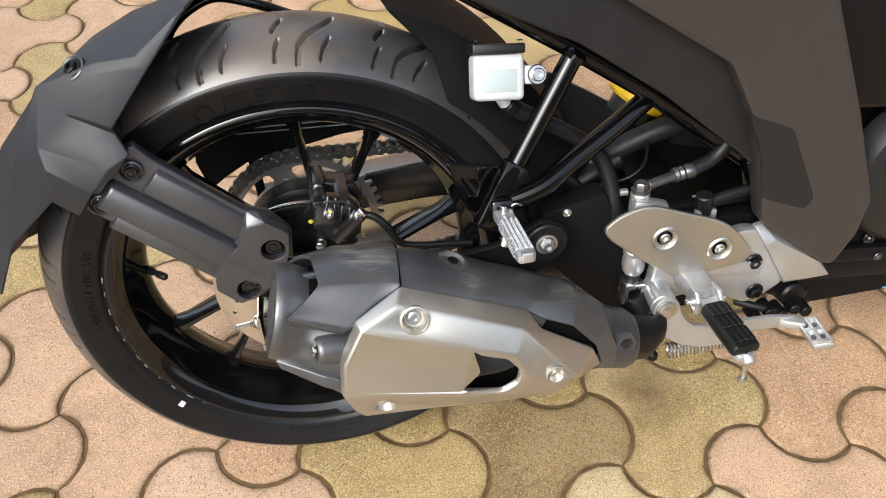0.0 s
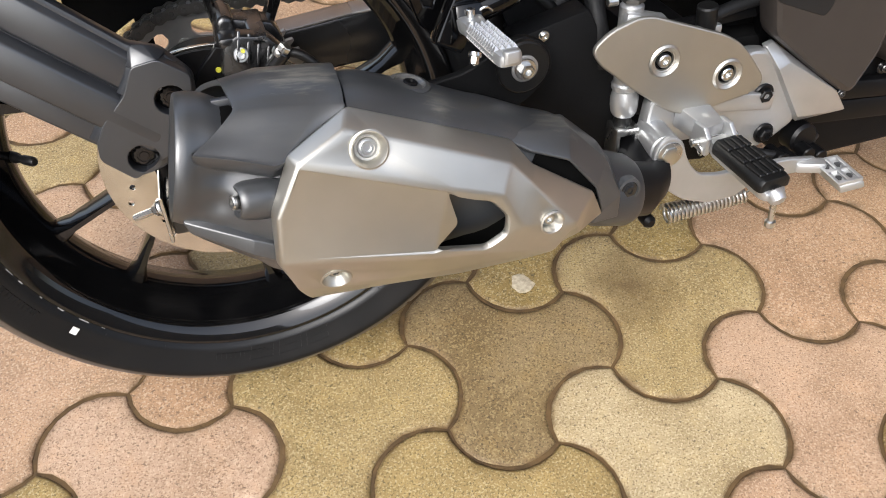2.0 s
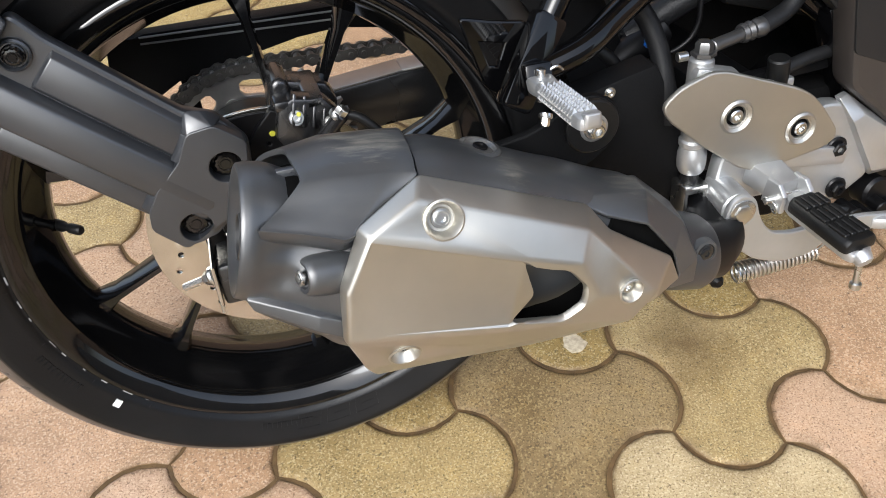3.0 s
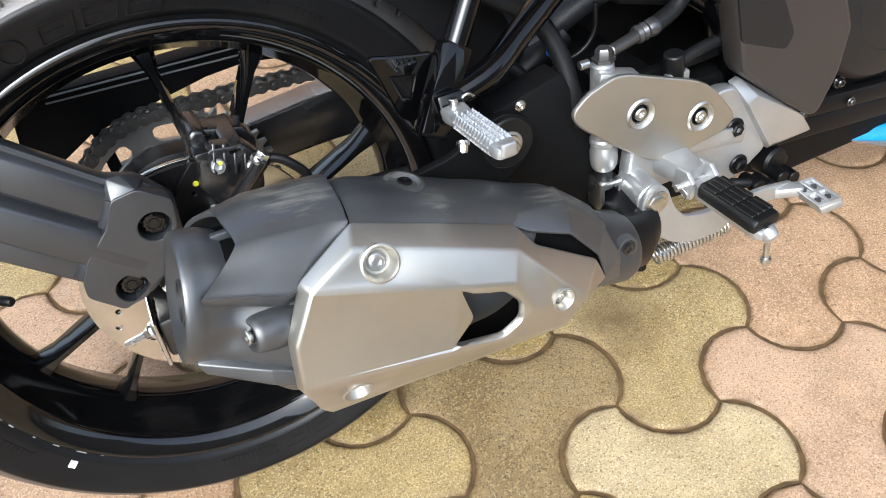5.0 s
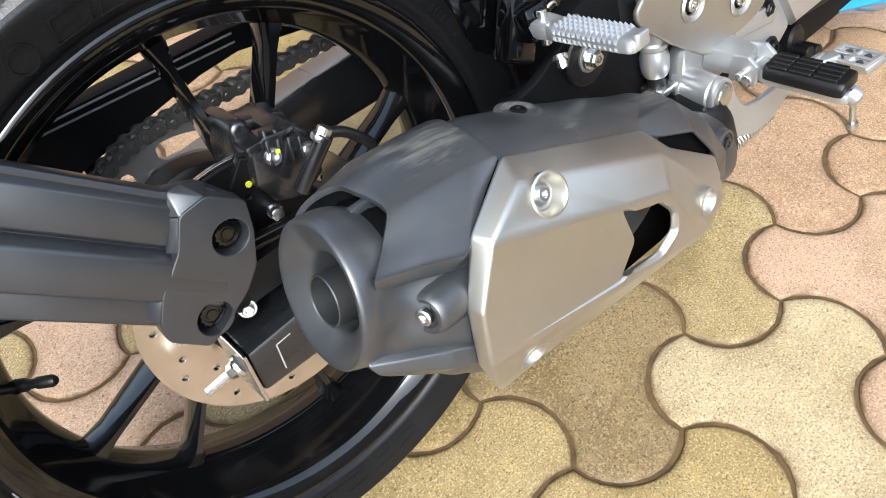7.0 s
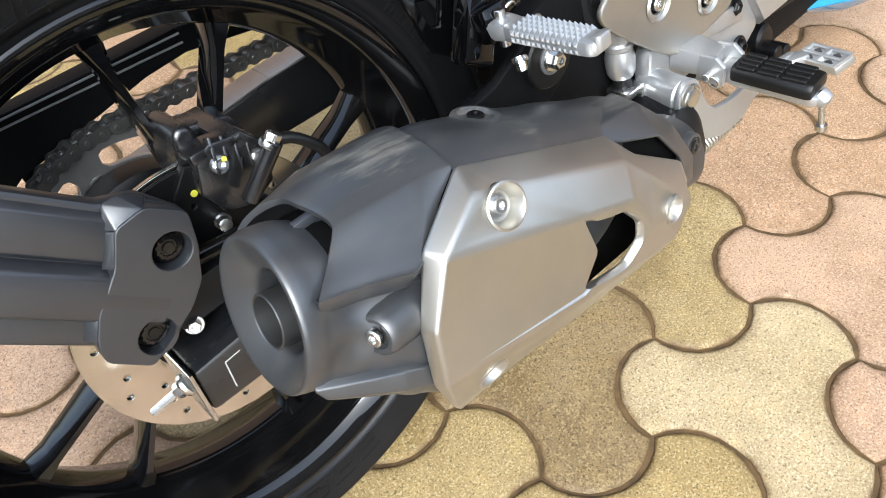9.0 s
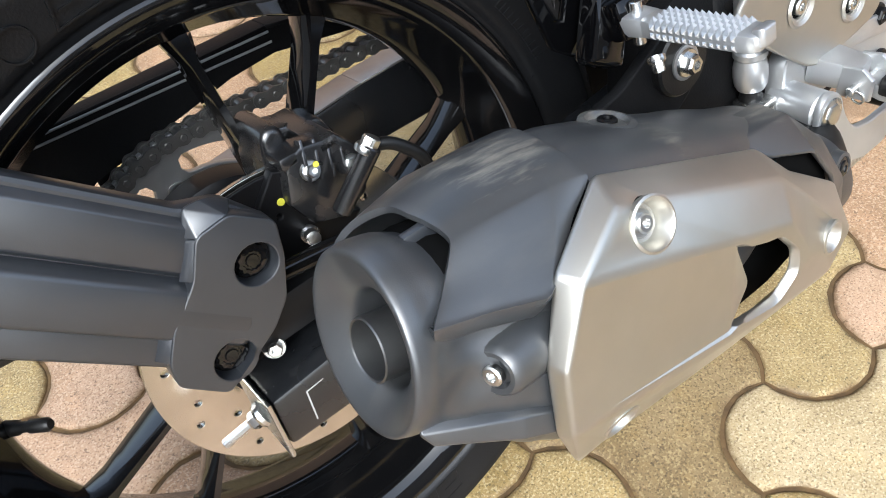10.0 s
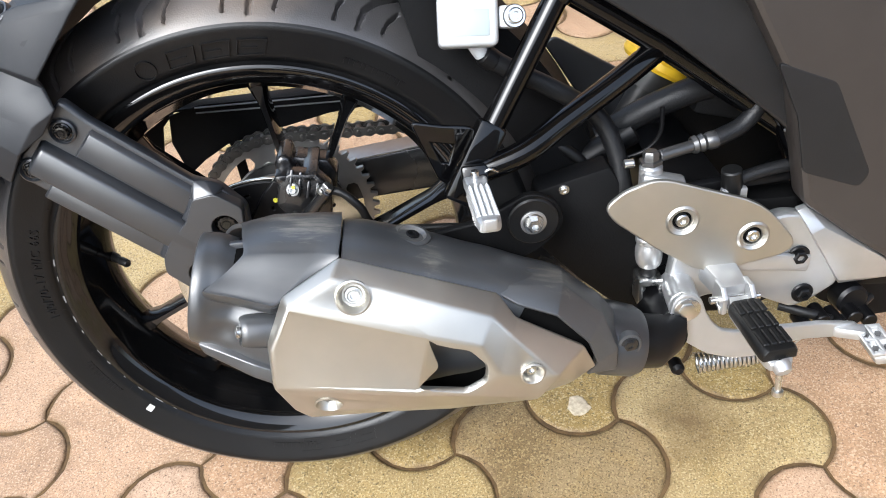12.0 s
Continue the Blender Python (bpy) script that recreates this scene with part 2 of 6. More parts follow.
def baked(me, bevel=0.0, seg=2, solid=0.0, cutters=(), limit=18):
    ob = new("tmp", me)
    if solid != 0:
        s = ob.modifiers.new("s", "SOLIDIFY"); s.thickness = abs(solid); s.offset = -1 if solid > 0 else 1; s.use_even_offset = True
    if bevel > 0:
        b = ob.modifiers.new("b", "BEVEL"); b.width = bevel; b.segments = seg; b.limit_method = "ANGLE"; b.angle_limit = radians(limit)
    cs = []
    for cm in cutters:
        c = new("cut", cm); cs.append(c)
        k = ob.modifiers.new("c", "BOOLEAN"); k.object = c; k.operation = "DIFFERENCE"; k.solver = "EXACT"
    dg = bpy.context.evaluated_depsgraph_get()
    out = bpy.data.meshes.new_from_object(ob.evaluated_get(dg))
    bpy.data.objects.remove(ob)
    for c in cs:
        bpy.data.objects.remove(c)
    return out


def basis(d, up=(0, 0, 1)):
    z = Vector(d).normalized()
    u = Vector(up)
    if abs(z.dot(u)) > 0.95:
        u = Vector((1, 0, 0))
    x = u.cross(z).normalized()
    return x, z.cross(x), z


def ring_loft(bm, rings, cap0=True, cap1=True, loop=True):
    vs = [[bm.verts.new(p) for p in r] for r in rings]
    n = len(vs[0])
    for a, b in zip(vs, vs[1:]):
        for i in range(n if loop else n - 1):
            j = (i + 1) % n
            bm.faces.new((a[i], a[j], b[j], b[i]))
    if cap0 and loop: bm.faces.new(vs[0][::-1])
    if cap1 and loop: bm.faces.new(vs[-1])
    return vs


def hull(name, points, m, parent, label="", bevel=0.0, smooth=35):
    """The convex body round a few corners."""
    bm = bmesh.new()
    for p in points:
        bm.verts.new(p)
    bmesh.ops.convex_hull(bm, input=bm.verts)
    bmesh.ops.dissolve_limit(bm, angle_limit=radians(2), verts=bm.verts, edges=bm.edges)
    return part(name, bm, m, parent, label, smooth, bevel)


def lathe_into(bm, prof, centre, axis, seg=24, cap0=True, cap1=True):
    """prof: (along, radius) pairs about the axis through centre."""
    x, y, z = basis(axis)
    c = Vector(centre)
    rings = []
    for a, r in prof:
        rings.append([c + z * a + (x * math.cos(2 * math.pi * k / seg) + y * math.sin(2 * math.pi * k / seg)) * r for k in range(seg)])
    ring_loft(bm, rings, cap0, cap1)


def lathe(name, prof, centre, axis, m, parent, label="", seg=24, cap0=True, cap1=True, smooth=35):
    bm = bmesh.new()
    lathe_into(bm, prof, centre, axis, seg, cap0, cap1)
    return part(name, bm, m, parent, label, smooth)


def rod(name, a, b, r, m, parent, label="", seg=16, ch=None, r2=None):
    a, b = Vector(a), Vector(b)
    L = (b - a).length
    r2 = r if r2 is None else r2
    ch = min(r, r2) * 0.15 if ch is None else ch
    return lathe(name, [(0, r - ch), (ch, r), (L - ch, r2), (L, r2 - ch)], a, b - a, m, parent, label, seg)


def spline(pts, n=8):
    P = [Vector(p) for p in pts]
    if len(P) == 2:
        return P
    Q = [P[0] * 2 - P[1]] + P + [P[-1] * 2 - P[-2]]
    out = []
    for i in range(1, len(Q) - 2):
        a, b, c, d = Q[i - 1:i + 3]
        for k in range(n):
            t = k / n
            out.append(0.5 * ((2 * b) + (c - a) * t + (2 * a - 5 * b + 4 * c - d) * t * t + (3 * b - a - 3 * c + d) * t ** 3))
    out.append(P[-1])
    return out


def sweep_into(bm, pts, r, seg=12, flat=1.0, up=(0, 1, 0)):
    rings, prev = [], None
    for i, p in enumerate(pts):
        d = (pts[min(i + 1, len(pts) - 1)] - pts[max(i - 1, 0)]).normalized()
        if prev is None:
            x, y, z = basis(d, up)
        else:
            x = (prev - d * prev.dot(d)).normalized(); y = d.cross(x)
        prev = x
        rr = r(i / (len(pts) - 1)) if callable(r) else r
        rings.append([p + (x * math.cos(2 * math.pi * k / seg) * flat + y * math.sin(2 * math.pi * k / seg)) * rr for k in range(seg)])
    ring_loft(bm, rings)


def hose(name, pts, r, m, parent, label="", seg=12, n=8):
    bm = bmesh.new()
    sweep_into(bm, spline(pts, n), r, seg)
    return part(name, bm, m, parent, label, 60)


def plate(name, outline, y, thick, m, parent, label="", holes=(), bevel=0.0015, smooth_pts=0, frame_=None, smooth=30):
    """A plate from an x-z outline, centred on y, with round or outlined holes; frame_ maps (x, z, y) elsewhere."""
    cu = bpy.data.curves.new("tmp", "CURVE")
    cu.dimensions, cu.fill_mode = "2D", "BOTH"
    cu.extrude, cu.bevel_depth, cu.bevel_resolution = max(thick / 2 - bevel, 0.0002), bevel, 1

    def add(pts):
        s = cu.splines.new("POLY")
        s.points.add(len(pts) - 1)
        for q, (x, z) in zip(s.points, pts):
            q.co = (x, z, 0, 1)
        s.use_cyclic_u = True
    add(round_poly(outline, smooth_pts) if smooth_pts else outline)
    for h in holes:
        if len(h) == 3 and not isinstance(h[0], tuple):
            add([(h[0] + h[2] * math.cos(a * math.pi / 10), h[1] + h[2] * math.sin(a * math.pi / 10)) for a in range(20)])
        else:
            add(h)
    ob = new("tmp", cu)
    me = bpy.data.meshes.new_from_object(ob.evaluated_get(bpy.context.evaluated_depsgraph_get()))
    bpy.data.objects.remove(ob)
    for v in me.vertices:
        x, z, d = v.co
        v.co = frame_(x, z, d) if frame_ else (x, y - d, z)
    return finish(name, me, m, parent, label, smooth)


def round_poly(pts, r, n=4):
    out = []
    P = [Vector(p) for p in pts]
    for i, b in enumerate(P):
        a, c = P[i - 1], P[(i + 1) % len(P)]
        k = min(r, (a - b).length * 0.45, (c - b).length * 0.45)
        p0, p1 = b + (a - b).normalized() * k, b + (c - b).normalized() * k
        for j in range(n + 1):
            t = j / n
            q = p0 * (1 - t) ** 2 + b * 2 * t * (1 - t) + p1 * t * t
            out.append((q.x, q.y))
    return out


def box_into(bm, a, b):
    """A box between two corners."""
    x0, y0, z0 = (min(p, q) for p, q in zip(a, b))
    x1, y1, z1 = (max(p, q) for p, q in zip(a, b))
    vs = [bm.verts.new((x, y, z)) for x in (x0, x1) for y in (y0, y1) for z in (z0, z1)]
    for f in ((0, 1, 3, 2), (4, 6, 7, 5), (0, 4, 5, 1), (2, 3, 7, 6), (0, 2, 6, 4), (1, 5, 7, 3)):
        bm.faces.new([vs[i] for i in f])


def beam_into(bm, a, b, w, h, up=(0, 0, 1), w2=None, h2=None):
    """A box beam along a-b; w across, h along up."""
    a, b = Vector(a), Vector(b)
    x, y, z = basis(b - a, up)
    w2, h2 = w2 or w, h2 or h
    ring_loft(bm, [[c + x * sx * ww / 2 + y * sy * hh / 2 for sx, sy in ((-1, -1), (1, -1), (1, 1), (-1, 1))] for c, ww, hh in ((a, w, h), (b, w2, h2))])


def beam(name, a, b, w, h, m, parent, label="", up=(0, 0, 1), bevel=0.003, w2=None, h2=None):
    bm = bmesh.new()
    beam_into(bm, a, b, w, h, up, w2, h2)
    return part(name, bm, m, parent, label, bevel=bevel)


def bolt(name, p, axis, r, m, parent, label="", h=None, hexa=True, washer=True, socket=True):
    """A flanged hex or round socket bolt head."""
    h = h or r * 0.8
    bm = bmesh.new()
    x, y, z = basis(axis)
    c = Vector(p)
    if washer:
        lathe_into(bm, [(-h * 0.3, r * 1.45), (0, r * 1.5), (h * 0.22, r * 1.35)], c, axis, 20)
    n = 6 if hexa else 18
    prof = [(0, r), (h * 0.8, r), (h, r * 0.82)] + ([(h, r * 0.5), (h * 0.45, r * 0.45)] if socket else [])
    lathe_into(bm, prof, c, axis, n)
    return part(name, bm, m, parent, label, 30)

# ---- ground and paving ----
EDGE, TURN_P, ORG = 0.12566, radians(-23.87), Vector((0.15827, -0.04119, 0))


def lattice(m, n):
    x, y = m + n * 0.5, n * math.sqrt(3) / 2
    return ORG + EDGE * Vector((x * math.cos(TURN_P) - y * math.sin(TURN_P), x * math.sin(TURN_P) + y * math.cos(TURN_P), 0))


def paver_outline(gap=0.0012, n=9):
    """A three-lobed block: hexagon sides that bow outwards and inwards in turn."""
    pts = []
    sag = 0.039
    R = (EDGE * EDGE / 4 + sag * sag) / (2 * sag)
    half = math.asin(EDGE / 2 / R)
    for k in range(6):
        mid = radians(-90 + 60 * k) + TURN_P
        nrm = Vector((math.cos(mid), math.sin(mid)))
        tan = Vector((-nrm.y, nrm.x))
        bow = 1 if k % 2 == 0 else -1
        base = nrm * EDGE * math.sqrt(3) / 2
        for j in range(n):
            a = -half + 2 * half * j / n
            p = base + tan * R * math.sin(a) + nrm * bow * (R * math.cos(a) - (R - sag))
            away = (tan * math.sin(a) * bow + nrm * math.cos(a))
            p = p - away.normalized() * gap * (1 if j else 0.6)
            pts.append(p)
    return pts


def paver_mesh(name, m, jitter):
    rnd = random.Random(jitter)
    o = paver_outline()
    bm = bmesh.new()
    n = len(o)
    rings = []
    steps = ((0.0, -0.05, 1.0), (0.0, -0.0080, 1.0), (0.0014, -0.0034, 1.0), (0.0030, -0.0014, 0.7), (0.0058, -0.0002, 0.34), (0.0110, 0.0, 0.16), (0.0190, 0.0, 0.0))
    for inset, z, dirt in steps:
        r = []
        for i, p in enumerate(o):
            d = (o[(i + 1) % n] - o[i - 1]).normalized()
            q = p + Vector((-d.y, d.x)) * (inset + (rnd.uniform(-0.0009, 0.0009) if 0 < inset < 0.01 else 0))
            r.append((q.x, q.y, z))
        rings.append(r)
    ring_loft(bm, rings, False, True)
    me = bpy.data.meshes.new(name)
    bmesh.ops.recalc_face_normals(bm, faces=bm.faces)
    bm.to_mesh(me)
    bm.free()
    me.materials.append(m)
    me.materials.append(M_EDGE)
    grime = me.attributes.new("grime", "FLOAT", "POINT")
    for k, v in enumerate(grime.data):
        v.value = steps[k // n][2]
    for p in me.polygons:
        p.use_smooth = len(p.vertices) == 4
        p.material_index = 1 if len(p.vertices) == 4 and p.center.z < -0.0030 else 0
    return me


bm = bmesh.new()
S = 60
vs = [bm.verts.new((x, y, -0.0042)) for x, y in ((-S, -S), (S, -S), (S, S), (-S, S))]
bm.faces.new(vs)
ground = part("ground", bm, M_JOINT, None)
tagged(ground, "dark dirt-filled bedding under the paving blocks", "ground", kind="structure")

# ---- rear wheel ----
AXLE = Vector((0, 0, AX))
WY = (0, 1, 0)
rim_prof = [(-0.0575, 0.2285), (-0.0590, 0.2265), (-0.0585, 0.2235), (-0.0545, 0.2180), (-0.0500, 0.2100), (-0.0440, 0.2065), (-0.0300, 0.2020), (-0.0180, 0.1930), (-0.006, 0.1895),
            (0.006, 0.1895), (0.0180, 0.1930), (0.0300, 0.2020), (0.0440, 0.2065), (0.0500, 0.2100), (0.0545, 0.2180), (0.0585, 0.2235), (0.0590, 0.2265), (0.0575, 0.2285),
            (0.050, 0.222), (0.02, 0.200), (-0.02, 0.200), (-0.050, 0.222), (-0.0575, 0.2285)]
wheel = lathe("rear_wheel", rim_prof, AXLE, WY, M_WHEEL, bike, "gloss black cast alloy rear wheel", seg=128, cap0=False, cap1=False, smooth=50)

# tyre with cut tread grooves
half_prof = [(0.0520, 0.2240), (0.0545, 0.2300), (0.0552, 0.2330), (0.0568, 0.2335), (0.0585, 0.2400), (0.0615, 0.2500), (0.0638, 0.2570), (0.0652, 0.2620), (0.0665, 0.2665)]
prof = [(-y, r) for y, r in half_prof]
NC = 84
for k in range(1, NC):
    a = radians(-58.8 + 117.6 * k / NC)
    prof.append((0.0777 * math.sin(a), 0.2263 + 0.0777 * math.cos(a)))
prof += [(y, r) for y, r in half_prof[::-1]]
NSEG = 1440
prof = np.array(prof)
NP = len(prof)
ang = np.arange(NSEG) * 2 * np.pi / NSEG
tread = np.zeros((NSEG, NP))
arc = ang[:, None] * 0.30
yy = np.repeat(prof[None, :, 0], NSEG, 0)
PERIOD = 2 * np.pi * 0.30 / 18


def groove(points, width, shift, side):
    u = -((arc - shift + PERIOD / 2) % PERIOD - PERIOD / 2)
    w = yy * side
    d = np.full(u.shape, 9.0)
    for (u0, w0), (u1, w1) in zip(points, points[1:]):
        for wrap in (-PERIOD, 0, PERIOD):
            du, dw = u1 - u0, w1 - w0
            t = np.clip(((u + wrap - u0) * du + (w - w0) * dw) / (du * du + dw * dw), 0, 1)
            d = np.minimum(d, np.hypot(u + wrap - u0 - t * du, w - w0 - t * dw))
    return np.clip((width - d) / (width * 0.4), 0, 1)


for side, off in ((-1, 0.0277), (1, 0.0277 + PERIOD / 2)):
    s_ = -side
    for pts_, w_ in (([(0.040, 0.004), (0.030, 0.018), (0.012, 0.034), (0.004, 0.045), (0.002, 0.058)], 0.0030),
                     ([(0.036, 0.036), (0.029, 0.046), (0.026, 0.056)], 0.0017),
                     ([(-0.012, 0.010), (-0.018, 0.020), (-0.022, 0.028)], 0.0022),
                     ([(-0.016, 0.038), (-0.021, 0.048), (-0.022, 0.057)], 0.0017)):
        tread = np.maximum(tread, groove(pts_, w_, off, side))
tread *= prof[None, :, 1] > 0.2630
rad = np.repeat(prof[None, :, 1], NSEG, 0) - 0.0060 * tread
X = rad * np.cos(ang)[:, None]
Z = AX + rad * np.sin(ang)[:, None]
verts = np.stack([X, yy, Z], -1).reshape(-1, 3)
idx = np.arange(NSEG * NP).reshape(NSEG, NP)
nxt = np.roll(idx, -1, 0)
faces = np.stack([idx[:, :-1], idx[:, 1:], nxt[:, 1:], nxt[:, :-1]], -1).reshape(-1, 4)
me = bpy.data.meshes.new("tyre")
me.from_pydata(verts.tolist(), [], faces.tolist())
me.update()
tyre = finish("tyre", me, M_RUBBER, wheel, "dusty black rubber tyre with slanted tread grooves", 60)
me.materials.append(M_TREAD)
on_tread = np.tile((np.abs(prof[:-1, 0] + prof[1:, 0]) < 0.128) & (prof[:-1, 1] > 0.262), NSEG)
me.polygons.foreach_set("material_index", on_tread.astype(np.int32))


def on_tyre(r, a, y=-1):
    """A place on the near sidewall."""
    ys = -np.interp(r, prof[-len(half_prof):, 1][::-1], prof[-len(half_prof):, 0][::-1])
    return Vector((r * math.cos(a), ys, AX + r * math.sin(a)))


def sidewall_bar(r0, r1, a0, a1, lift=0.0009, n=4, slant=0.0):
    """A raised block of the sidewall between two radii and two angles (degrees)."""
    bm = bmesh.new()
    top, low = [], []
    for i in range(n + 1):
        for r in (r0, r1):
            a = radians(a0 + (a1 - a0) * i / n + slant * (r - r0) / (r1 - r0))
            p = on_tyre(r, a)
            top.append(bm.verts.new(p + Vector((0, -lift, 0))))
            low.append(bm.verts.new(p + Vector((0, 0.002, 0))))
    for i in range(n):
        a, b, c, d = 2 * i, 2 * i + 1, 2 * i + 3, 2 * i + 2
        bm.faces.new((top[a], top[b], top[c], top[d]))
        bm.faces.new((top[a], top[d], low[d], low[a]))
        bm.faces.new((top[b], low[b], low[c], top[c]))
    bm.faces.new((top[0], low[0], low[1], top[1]))
    bm.faces.new((top[-2], top[-1], low[-1], low[-2]))
    return bm


def sidewall_mark(*args, m=M_RUBBER, name="sidewall_mark", label="", **kw):
    return part(name, sidewall_bar(*args, **kw), m, wheel, label)


# the maker's raised mark: plain hollow outlines and a ring, repeated on the lower side
for base, lift in ((103.5, 0.0018), (286, 0.0004)):
    for w0 in (0.0, 7.4, 14.8):
        a = base - w0
        sidewall_mark(0.2380, 0.2392, a, a - 6.0, name="raised_bar", n=3, lift=lift)
        sidewall_mark(0.2535, 0.2547, a - 1.1, a - 6.8, name="raised_bar", n=3, lift=lift)
        sidewall_mark(0.2380, 0.2547, a, a - 0.32, name="raised_bar", slant=-1.0, lift=lift)
        sidewall_mark(0.2380, 0.2547, a - 5.8, a - 6.12, name="raised_bar", slant=-1.0, lift=lift)
        sidewall_mark(0.2455, 0.2467, a - 1.5, a - 4.8, name="raised_bar", n=2, lift=lift)
bm = bmesh.new()
for k in range(24):
    q = []
    for rr, kk in ((0.0098, k), (0.0098, k + 1), (0.0088, k + 1), (0.0088, k)):
        th = 2 * math.pi * kk / 24
        q.append(bm.verts.new(on_tyre(0.246 + rr * math.sin(th), radians(108) + rr * math.cos(th) / 0.25) + Vector((0, -0.0018, 0))))
    bm.faces.new(q)
bmesh.ops.remove_doubles(bm, verts=bm.verts, dist=1e-5)
part("raised_ring", bm, M_RUBBER, wheel, solid=-0.002)
for a0 in (200, 256, 330, 20, 52):
    rnd = random.Random(a0)
    a = a0
    for k in range(11):
        w = rnd.uniform(0.5, 1.1)
        sidewall_mark(0.2425, 0.2485, a, a + w, name="raised_bar", n=1)
        a += w + 0.45
for k in range(24):
    a = 15 * k + 3
    sidewall_mark(0.2335, 0.2365, a, a + 0.14, name="sidewall_rib", n=1, lift=0.0004)


def sidewall_text(body, a0, r0, size):
    """Raised writing along the sidewall, clockwise from the angle a0 (degrees)."""
    cu = bpy.data.curves.new("writing", "FONT")
    cu.body, cu.size, cu.extrude, cu.resolution_u, cu.space_character = body, size, 0.0011, 2, 1.15
    tmp = new("writing", cu)
    me = bpy.data.meshes.new_from_object(tmp.evaluated_get(bpy.context.evaluated_depsgraph_get()))
    bpy.data.objects.remove(tmp)
    for v in me.vertices:
        p = on_tyre(r0 + v.co.y, radians(a0) - v.co.x / r0)
        v.co = p + Vector((0, -v.co.z - 0.0002, 0))
    return finish("sidewall_writing", me, M_RUBBER, wheel, "raised tyre size writing on the sidewall", 30)


sidewall_text("140/70-17 M/C 66S", 185.0, 0.2415, 0.0120)
# pale scrapes along the rim's edge
rnd = random.Random(12)
for k in range(11):
    a = 168 + 5.9 * k + rnd.uniform(-1, 1)
    sidewall_mark(0.2300, 0.2300 + rnd.uniform(0.0006, 0.0014), a, a + rnd.uniform(0.6, 2.6), m=M_SCUFF_GLINT, name="rim_scrape", n=3, lift=0.0006)
# paint marks on the tyre
ma = math.degrees(math.atan2(0.143 - AX, -0.184))
sidewall_mark(0.2395, 0.2465, ma - 0.7, ma + 0.9, m=M_WHITE, name="paint_mark", label="white paint dot on the sidewall", lift=0.0012)

# spokes: five forked pairs
PAIR0 = 77.0


def spoke(a_out, a_in, r_in=0.045, r_out=0.192):
    bm = bmesh.new()
    rings = []
    for t in np.linspace(0, 1, 9):
        p0 = Vector((r_in * math.cos(radians(a_in)), 0, r_in * math.sin(radians(a_in))))
        p1 = Vector((r_out * math.cos(radians(a_out)), 0, r_out * math.sin(radians(a_out))))
        c = p0.lerp(p1, t)
        d = (p1 - p0).normalized()
        s = Vector((-d.z, 0, d.x))
        w = (0.0050 - 0.0010 * math.sin(math.pi * min(1, t * 1.1))) + (0.005 * max(0, (t - 0.88) / 0.12) ** 2)
        dep0 = -0.022 + 0.007 * t
        dep1 = 0.015 - 0.003 * t
        rings.append([AXLE + c + s * (w * sx) + Vector((0, y, 0)) for sx, y in
                      ((-0.55, dep0), (0.55, dep0), (1.0, dep0 + 0.006), (1.0, dep1 - 0.004), (0.6, dep1), (-0.6, dep1), (-1.0, dep1 - 0.004), (-1.0, dep0 + 0.006))])
    ring_loft(bm, rings)
    return bm


for k in range(5):
    c = PAIR0 + 72 * k
    part("spoke", spoke(c + 10.5, c - 26), M_WHEEL, wheel, smooth=40)
    part("spoke", spoke(c - 17.0, c - 27), M_WHEEL, wheel, smooth=40)
lathe("hub", [(-0.055, 0.026), (-0.053, 0.031), (-0.040, 0.034), (-0.030, 0.050), (-0.022, 0.055), (0.022, 0.055), (0.030, 0.060), (0.050, 0.062), (0.056, 0.058), (0.058, 0.03)], AXLE, WY, M_SATIN, wheel, seg=48)
# tyre valve
va = radians(176)
vp = AXLE + Vector((0.190 * math.cos(va), -0.002, 0.190 * math.sin(va)))
vd = Vector((0.026, -0.028, 0.004))
lathe("valve_stem", [(0, 0.0055), (0.010, 0.0050), (0.012, 0.0036), (0.020, 0.0036), (0.0205, 0.0046), (0.0335, 0.0046), (0.036, 0.0030)], vp, vd, M_PEGRUB, wheel, "black rubber valve stem with cap", seg=14)
# brake disc with drilled ring
disc_holes = []
for k in range(12):
    for j, r in enumerate((0.080, 0.089, 0.098)):
        a = radians(30 * k + 9 * j)
        disc_holes.append((r * math.cos(a), AX + r * math.sin(a), 0.0031))
circ = lambda r, n=64, c=(0, AX): [(c[0] + r * math.cos(2 * math.pi * i / n), c[1] + r * math.sin(2 * math.pi * i / n)) for i in range(n)]
plate("brake_disc", circ(0.1105, 96), -0.050, 0.0045, M_DISC, wheel, "drilled steel brake disc", holes=disc_holes + [circ(0.058, 48)], bevel=0.0004)
lathe("disc_carrier", [(-0.004, 0.060), (-0.003, 0.066), (0.004, 0.066), (0.005, 0.040)], (0, -0.049, AX), WY, M_SATIN, wheel, seg=40)

